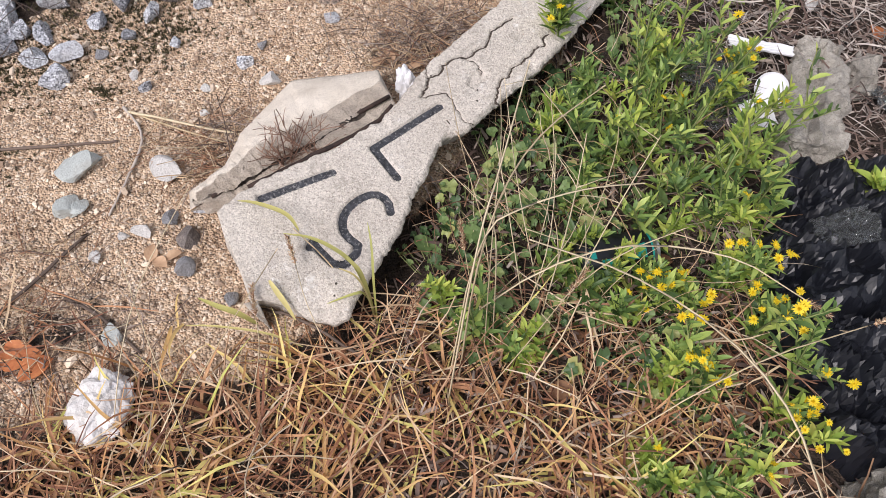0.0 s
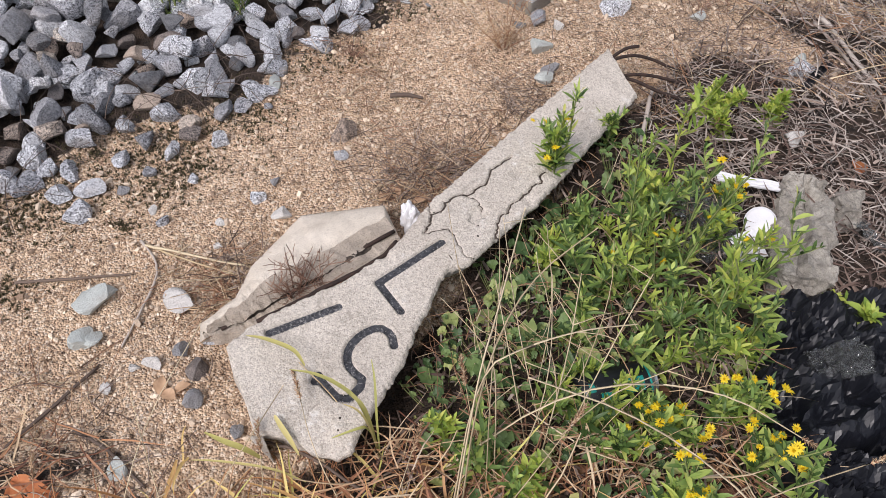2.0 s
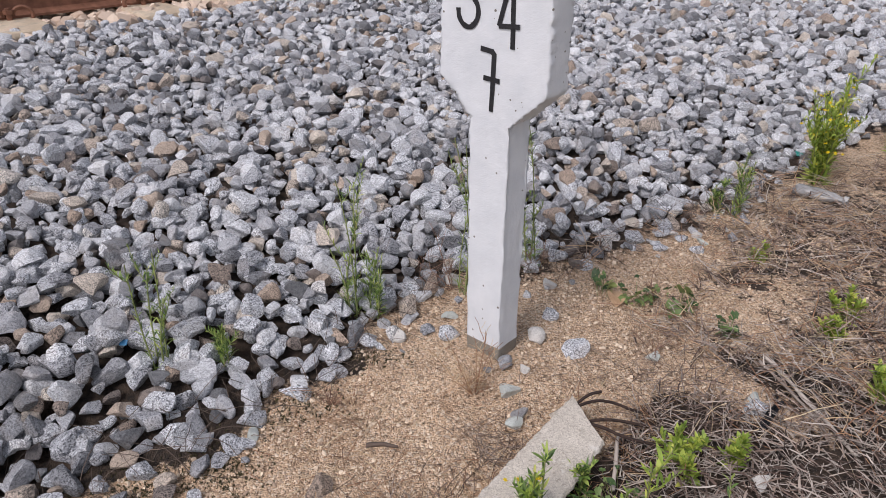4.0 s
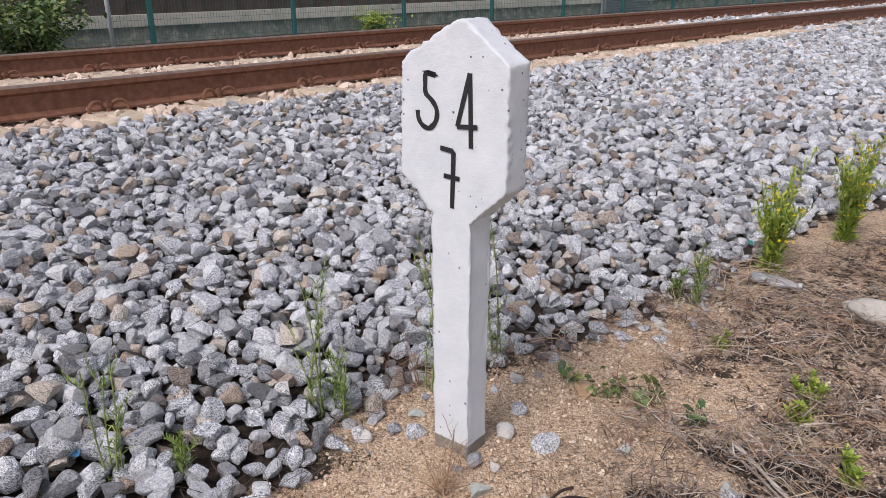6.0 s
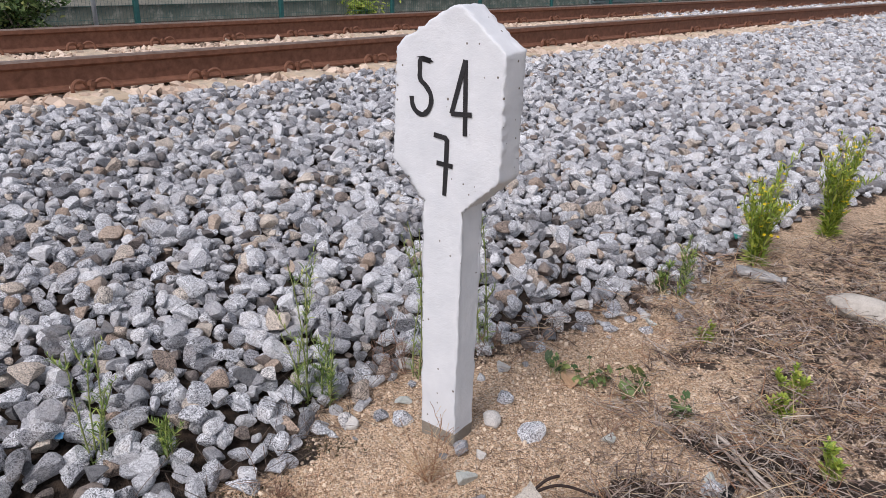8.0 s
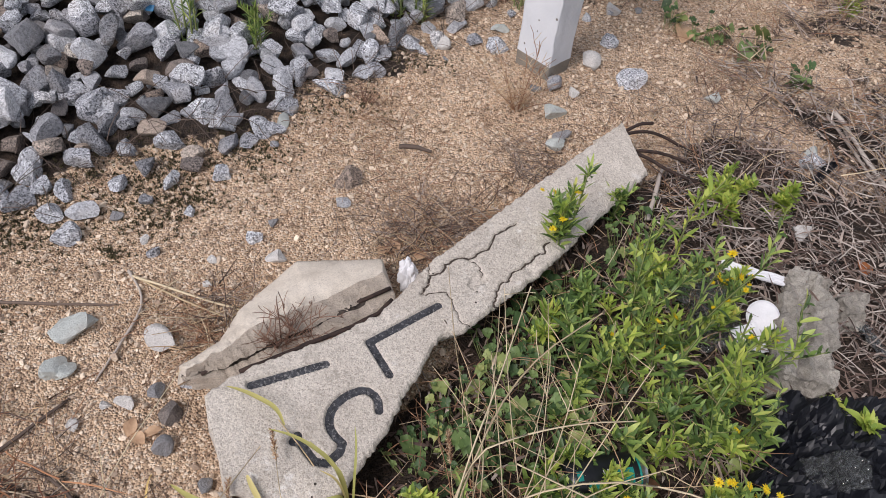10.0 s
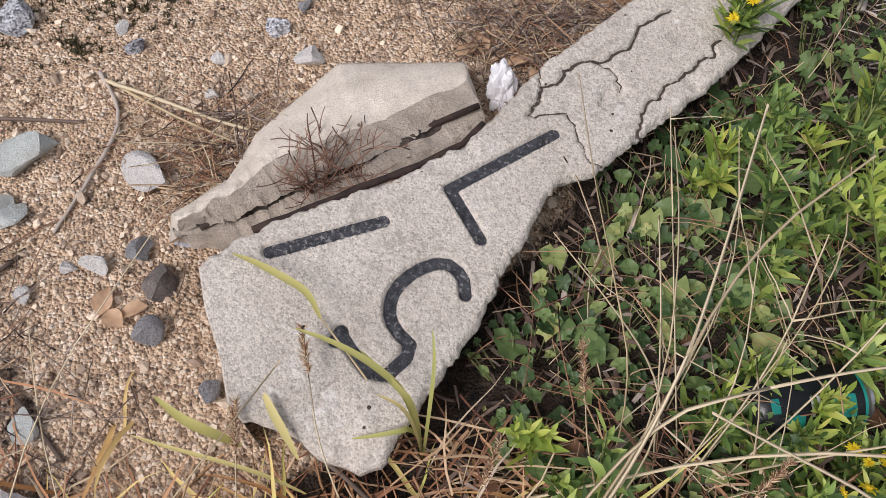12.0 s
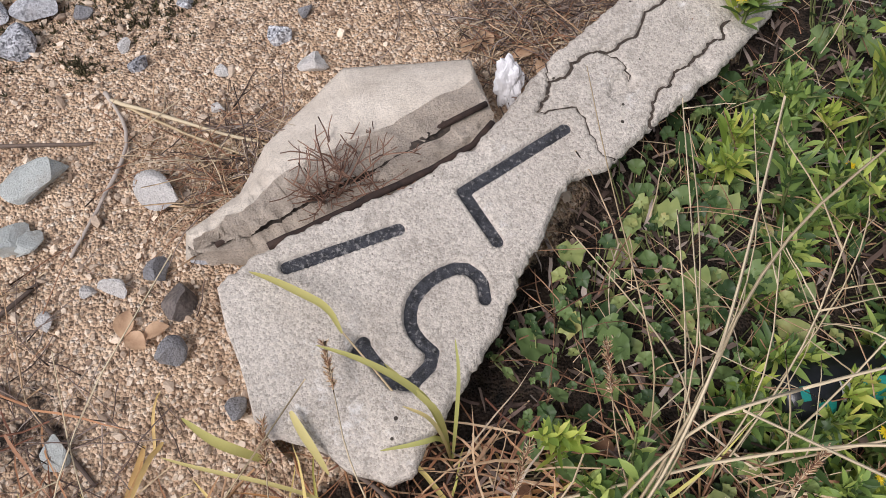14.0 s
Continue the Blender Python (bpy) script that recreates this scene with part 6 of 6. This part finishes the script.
def sheet(name, x, y, w, h, seed, material, label, category, z=0.01, rx=0, ry=0, rz=0, wrinkle=0.12, res=22, thick=0.0006):
    """A crumpled sheet, a little thick."""
    bm = bmesh.new()
    bmesh.ops.create_grid(bm, x_segments=res, y_segments=res, size=0.5)
    for v in bm.verts:
        p = Vector((v.co.x * 3 + seed, v.co.y * 3, seed))
        k = wrinkle * (abs(noise.noise(p)) + 0.5 * abs(noise.noise(p * 2.5)) + 0.2 * noise.noise(p * 6))
        e = 1 - 0.14 * noise.noise(Vector((v.co.x * 4, v.co.y * 4, seed + 9)))
        v.co = Vector((v.co.x * w * e, v.co.y * h * e, k * max(w, h)))
    bmesh.ops.solidify(bm, geom=bm.faces[:], thickness=thick)
    ob = part(name, bm, material)
    ob.matrix_world = pose(x, y, float(land(x, y)) + z, rx, ry, rz)
    return tagged(ob, label, category)


crumpled("crumpled_tissue", -0.523, -1.078, (0.080, 0.092, 0.05), 3, TISSUE, "crumpled dirty white tissue lying in dry grass", "tissue", 0.26)


def can(name, x, y, z, rot, length, body_mat, parts, label):
    """A drinks can along local x; its lid faces -x."""
    base = new(name)
    r = 0.0295
    def revolve(bm, prof, n=36, a0=0.0, a1=2 * math.pi):
        full = a1 - a0 > 6.2
        cols = []
        for k in range(n + (0 if full else 1)):
            a = a0 + (a1 - a0) * k / n
            cols.append([bm.verts.new((px, pr * math.cos(a), pr * math.sin(a))) for px, pr in prof])
        for k in range(n):
            p, q = cols[k], cols[(k + 1) % len(cols)]
            for i in range(len(prof) - 1):
                bm.faces.new((p[i], p[i + 1], q[i + 1], q[i]))
        return bm
    h = length / 2
    body = revolve(bmesh.new(), [(-h + 0.012, r), (-h + 0.03, r), (0, r), (h - 0.012, r), (h - 0.004, r - 0.005), (h, r - 0.009), (h - 0.006, r - 0.014), (h - 0.009, 0.0005)])
    for v in body.verts:
        d = noise.noise(v.co * 28 + Vector((x * 9, 0, 0)))
        v.co.y *= 1 + 0.03 * d
        v.co.z *= 1 + 0.05 * d
    part("body", body, body_mat, base, smooth=True)
    part("shoulder", revolve(bmesh.new(), [(-h + 0.012, r), (-h + 0.005, r - 0.004), (-h, r - 0.0075), (-h - 0.001, r - 0.0065), (-h - 0.002, r - 0.007), (-h - 0.001, r - 0.008)]), SILVER, base, "bare aluminium shoulder", True)
    part("lid", revolve(bmesh.new(), [(-h - 0.001, r - 0.008), (-h + 0.005, r - 0.0095), (-h + 0.005, r - 0.011), (-h + 0.003, r - 0.012), (-h + 0.003, 0.0005)]), SILVER, base, "bare aluminium lid", True)
    tab = bmesh.new()
    box(tab, (-h - 0.0005, -0.006, -0.004), (-h + 0.0015, 0.006, 0.014), bevel=0.0006)
    part("pull_tab", tab, SILVER, base, "aluminium pull tab")
    for nme, x0, x1, a0, a1, mt in parts:
        part(nme, revolve(bmesh.new(), [(x0, r + 0.0006), ((x0 + x1) / 2, r + 0.0007), (x1, r + 0.0006)], 24, a0, a1), mt, base, smooth=True)
    base.matrix_world = pose(x, y, z, *rot)
    return tagged(base, label, "drinks can")


can("drinks_can", 0.095, -0.838, -0.076, (0, -6, 200), 0.112, CAN_BLACK, [("print_patch", -0.034, -0.006, 0.75, 1.4, CAN_TEAL), ("print_patch", 0.014, 0.030, 0.6, 1.0, CAN_TEAL), ("print_patch", -0.001, 0.002, 0.9, 1.45, CAN_WHITE), ("print_patch", 0.005, 0.008, 0.9, 1.45, CAN_WHITE), ("print_band", -0.045, -0.042, 0.4, 2.4, CAN_TEAL), ("print_patch", 0.036, 0.044, 1.1, 1.5, CAN_TEAL)], "black and teal printed drinks can lying among weeds")
can("drinks_can", 0.665, -0.525, -0.045, (0, -3, 8), 0.165, CAN_WHITE, [("print_band", -0.068, -0.055, 0, 2 * math.pi, CAN_GREEN), ("print_patch", 0.0, 0.05, 0.3, 2.2, CAN_GREEN)], "silver-white beer can with green band lying on litter")


crumpled("plastic_scrap", -0.203, -0.552, (0.030, 0.022, 0.060), 7, WHITE_PLASTIC, "torn white plastic scrap standing beside the broken concrete", "plastic scrap", 0.3, 0.0, 20, -25)


def bin_bag():
    """A spread black bag, crumpled into folds with sharp creases."""
    nx, ny = 82, 112
    rng = np.random.default_rng(72)
    x, y = np.meshgrid(np.linspace(0.275, 0.66, nx), np.linspace(-1.20, -0.66, ny))
    x, y = x + rng.uniform(-0.0017, 0.0017, x.shape), y + rng.uniform(-0.0017, 0.0017, y.shape)
    z = land(x, y)
    h = np.zeros_like(x)
    for i in range(ny):
        for j in range(nx):
            p = Vector((x[i, j] * 17, y[i, j] * 17, 3.0))
            w = Vector((noise.noise(p * 0.6), noise.noise(p * 0.6 + Vector((7, 0, 0))), 0)) * 1.3
            far = noise.voronoi(p * 1.25 + w)[0]
            h[i, j] = 0.034 * (1 - abs(noise.noise(p + w)) * 2.3) + 0.020 * (far[1] - far[0]) + 0.015 * (1 - abs(noise.noise(p * 2.4 + w)) * 2.4)
    cx, cy = (x - 0.47) / 0.185, (y + 0.89) / 0.225
    rim = np.clip(1.15 - (np.abs(cx) ** 3 + np.abs(cy) ** 3) + 0.35 * wavy(x, y, 40, 71), -1, 1)
    Z = z - 0.006 + np.where(rim > 0, (0.004 + np.clip(h, -0.01, 1) + 0.012) * np.clip(rim * 3, 0, 1), -0.02)
    V = np.stack([x, y, Z], -1).reshape(-1, 3)
    i = (np.arange(ny - 1)[:, None] * nx + np.arange(nx - 1)[None]).ravel()
    F = np.concatenate([np.stack([i, i + 1, i + 1 + nx], 1), np.stack([i, i + 1 + nx, i + nx], 1)])
    return tagged(new("bin_bag", tri_mesh("bin_bag", V, F, [BLACK_BAG])), "crumpled shiny black plastic bin bag on the ground", "bin bag")


bin_bag()


def flat_bottle(x, y, rz):
    """A squashed clear bottle with its cap."""
    base = new("plastic_bottle")
    prof = [(-0.075, 0.008), (-0.074, 0.026), (-0.03, 0.030), (-0.02, 0.027), (-0.01, 0.030), (0.02, 0.030), (0.03, 0.027), (0.045, 0.026), (0.065, 0.013), (0.078, 0.012)]
    bm = bmesh.new()
    tube(bm, [(px, 0, 0) for px, _ in prof], [r for _, r in prof], 20)
    for v in bm.verts:
        v.co.z *= 0.62 + 0.25 * noise.noise(v.co * 30)
    part("body", bm, CLOUDY, base, smooth=True)
    cap = bmesh.new()
    tube(cap, [(0.077, 0, 0), (0.079, 0, 0), (0.091, 0, 0), (0.092, 0, 0)], [0.012, 0.014, 0.014, 0.012], 16)
    part("cap", cap, CLOUDY, base, "cloudy screw cap")
    base.matrix_world = pose(x, y, float(land(x, y)) + 0.02, 0, 0, rz)
    return tagged(base, "squashed cloudy plastic bottle lying on litter", "bottle")


CLOUDY = plain_material("cloudy_plastic", (0.20, 0.20, 0.20), (0.42, 0.42, 0.42), 40, 0.25, bump=0.4)
flat_bottle(1.06, 0.895, -40)
sheet("clear_wrapper", 0.39, -0.80, 0.075, 0.05, 4, CLEAR, "crumpled clear plastic wrapper on a black bag", "wrapper", 0.05, 12, -10, 15, 0.4, 40)
sheet("clear_bag", 0.255, -0.555, 0.09, 0.12, 6, CLEAR, "torn clear plastic bag among weeds", "plastic bag", 0.03, 20, 10, 25, 0.35)
sheet("clear_strip", 0.505, -0.53, 0.025, 0.11, 8, CLEAR, "thin clear plastic strip on dry litter", "plastic strip", 0.02, 0, 12, 25, 0.2, 16)
sheet("white_paper", 0.318, -0.592, 0.042, 0.048, 9, WHITE_PLASTIC, "folded white card lying among weeds", "card", 0.03, 18, -10, 20, 0.05, 10)
strip = sheet("white_strip", 0.335, -0.470, 0.098, 0.017, 11, WHITE_PLASTIC, "white plastic strip lying on weeds", "plastic strip", 0.045, 12, 3, -8, 0.06, 14, 0.003)


def cup_lid():
    bm = bmesh.new()
    tube(bm, [(0, 0, 0), (0, 0, 0.0025), (0, 0, 0.0045)], [0.0245, 0.025, 0.0215], 32)
    ob = part("cup_lid", bm, WHITE_PLASTIC, smooth=False)
    ob.matrix_world = pose(0.342, -0.548, float(land(0.342, -0.548)) + 0.035, 32, -8, 0)
    return tagged(ob, "round white plastic cup lid among weeds", "cup lid")


cup_lid()


RUBBLE_CONCRETE = concrete_material("dirty_rubble", (0.27, 0.25, 0.215), (0.54, 0.51, 0.45), 0.8, 0.9, 1.5, stain=(0.10, 0.085, 0.07))


def rubble(name, corners, z0, z1, seed, label, groove=False):
    """A broken concrete lump from its plan corners."""
    bm = bmesh.new()
    c = Vector((sum(p[0] for p in corners) / len(corners), sum(p[1] for p in corners) / len(corners), z0))
    a = [bm.verts.new((x - c.x, y - c.y, -0.02)) for x, y in corners]
    b = [bm.verts.new(((x - c.x) * 0.93, (y - c.y) * 0.93, z1 - z0)) for x, y in corners]
    bm.faces.new(a[::-1]), bm.faces.new(b)
    for i in range(len(a)):
        j = (i + 1) % len(a)
        bm.faces.new((a[i], a[j], b[j], b[i]))
    bmesh.ops.bevel(bm, geom=bm.edges[:], offset=0.003, segments=1, affect="EDGES")
    bmesh.ops.triangulate(bm, faces=bm.faces[:])
    for _ in range(5):
        bmesh.ops.subdivide_edges(bm, edges=[e for e in bm.edges if e.calc_length() > 0.009], cuts=1)
        bmesh.ops.triangulate(bm, faces=bm.faces[:])
    bm.normal_update()
    for v in bm.verts:
        p = v.co + Vector((seed, 0, 0))
        k = 0.010 * (0.5 - abs(noise.noise(p * 22)) * 2) + 0.007 * (0.4 - abs(noise.noise(p * 55)) * 2) + 0.004 * noise.noise(p * 140)
        k -= 0.014 * max(0.0, noise.noise(p * 14 + Vector((3, 1, 0))) * 2 - 0.5)
        if groove and v.normal.z > 0.6 and abs(v.co.x * 0.96 - v.co.y * 0.27 + 0.002) < 0.005:
            k -= 0.012
        v.co += v.normal * k
    ob = part(name, bm, RUBBLE_CONCRETE)
    ob.location = c
    return tagged(ob, label, "rubble", "lumps of concrete rubble")


rubble("concrete_rubble", [(0.335, -0.66), (0.420, -0.68), (0.450, -0.57), (0.467, -0.455), (0.405, -0.43), (0.368, -0.52)], -0.09, -0.035, 2, "weathered broken concrete lump with a groove", True)
rubble("concrete_rubble", [(0.468, -0.525), (0.505, -0.53), (0.512, -0.46), (0.478, -0.455)], -0.09, -0.035, 5, "small rough concrete lump on dry litter")
rubble("concrete_kerb", [(0.30, -1.165), (0.40, -1.06), (0.80, -1.20), (0.80, -1.5), (0.32, -1.5)], -0.13, -0.025, 8, "worn grey concrete edge beside a black bag")


def dead_leaf(x, y, size, seed, material, label):
    rng = random.Random(seed)
    h = Heap()
    pts = arc((-size / 2, 0, 0), 0.0, 0.25, size, 0.5, 7, 0.05, rng)
    h.strip(pts, [size * 0.32 * k for k in (0.05, 0.55, 0.9, 1.0, 0.95, 0.7, 0.4, 0.02)], (0, 1, 0.1), 0.45)
    base = new("dead_leaf", tri_mesh("dead_leaf", np.array(h.V), np.array(h.F), [material], smooth=True))
    base.matrix_world = pose(x, y, float(land(x, y)) + 0.006, rng.uniform(-12, 12), rng.uniform(-12, 12), rng.uniform(0, 360))
    return tagged(base, label, "dead leaf", "fallen leaves")


dead_leaf(-0.648, -1.015, 0.062, 1, DEAD_LEAF, "curled orange dead leaf lying on sand")
dead_leaf(-0.625, -1.03, 0.05, 2, DEAD_LEAF, "curled orange dead leaf lying on sand")
dead_leaf(0.30, 0.285, 0.075, 3, TAN_LEAF, "large curled tan dead leaf near the post")
dead_leaf(0.545, -0.385, 0.045, 4, DEAD_LEAF, "rust-red dead leaf on dry litter")
rng = random.Random(9)
for k in range(46):
    x, y = rng.uniform(-0.2, 0.34), rng.uniform(-1.14, -0.62)
    if 0.785 * (x + 0.2) - 0.62 * (y + 0.93) > 0.03:
        dead_leaf(x, y, rng.uniform(0.018, 0.04), 50 + k, BROWN_LEAF, "dry brown leaf curled on the soil")
for k, (x, y) in enumerate([(-0.52, -0.86), (-0.505, -0.875), (-0.49, -0.865), (-0.25, -0.50), (-0.235, -0.49), (-0.17, -0.515), (-0.19, -0.50)]):
    dead_leaf(x, y, 0.028, 120 + k, TAN_LEAF, "dry tan leaf curled on the sand")


def small_bits():
    bm = bmesh.new()
    tube(bm, [(0, 0, 0), (0, 0, 0.009), (0, 0, 0.011)], [0.0135, 0.0135, 0.012], 24)
    cap = part("bottle_cap", bm, BLUE_PLASTIC)
    cap.matrix_world = pose(0.645, -0.445, float(land(0.645, -0.445)) + 0.022, 60, 0, 20)
    tagged(cap, "blue plastic bottle cap on dry litter", "bottle cap")
    sheet("plastic_shard", 1.134, 1.255, 0.05, 0.035, 14, CAN_TEAL, "teal plastic shard at the edge of the ballast", "plastic shard", 0.012, 10, 5, 30, 0.15, 10)
    sheet("plastic_shard", -0.80, -0.05, 0.016, 0.014, 15, BLUE_PLASTIC, "small blue plastic shard among ballast", "plastic shard", 0.05, 30, 0, 0, 0.1, 6)
    sheet("black_strip", 0.53, -0.155, 0.016, 0.10, 16, BLACK_BAG, "torn black plastic strip on sand", "plastic strip", 0.012, 5, 5, -40, 0.15, 12)


small_bits()


# ---- shrubs beside the fence ----
def shrub(s, d, w, h, n, seed, label, material):
    """A leafy shrub: trunk, limbs and many small leaves in loose clumps."""
    rng = random.Random(seed)
    x, y = track_xy(s, d)
    base = new("shrub")
    base.location = (x, y, float(land(x, y)))
    st, fo = Heap(), Heap()
    for _ in range(16):
        limb = arc((rng.gauss(0, 0.06), rng.gauss(0, 0.06), -0.05), rng.uniform(0, 6.28), rng.uniform(0.7, 1.5), h * rng.uniform(0.6, 1.1), 0.5, 6, 0.3, rng)
        st.rod(limb, 0.02, 0.005)
        for _ in range(n // 16):
            i = rng.randint(2, 6)
            p = limb[i]
            q = (p[0] + rng.gauss(0, w * 0.16), p[1] + rng.gauss(0, w * 0.16), p[2] + rng.gauss(0, h * 0.1))
            a = rng.uniform(0, 6.28)
            L = rng.uniform(0.05, 0.11)
            tw = rng.uniform(-1, 1)
            fo.strip(arc(q, a, rng.uniform(-0.5, 0.8), L, 0.6, 2, 0.1, rng), [L * 0.12, L * 0.3, L * 0.03], (-math.sin(a) * math.cos(tw), math.cos(a) * math.cos(tw), math.sin(tw)), 0.2)
    trunk = st.make("trunk", GREY_WOOD, base)
    fo.make("crown", material, base)
    return tagged(base, label, "shrub")


shrub(2.05, 10.3, 1.0, 1.2, 2600, 1, "dense dark green shrub beside the teal fence", DARK_GREEN)
shrub(1.1, 10.4, 1.2, 1.3, 2200, 2, "dense dark green shrub beside the teal fence", DARK_GREEN)
shrub(9.2, 11.8, 0.7, 0.5, 700, 3, "small yellow-green shrub behind the mesh fence", PALE_GREEN)
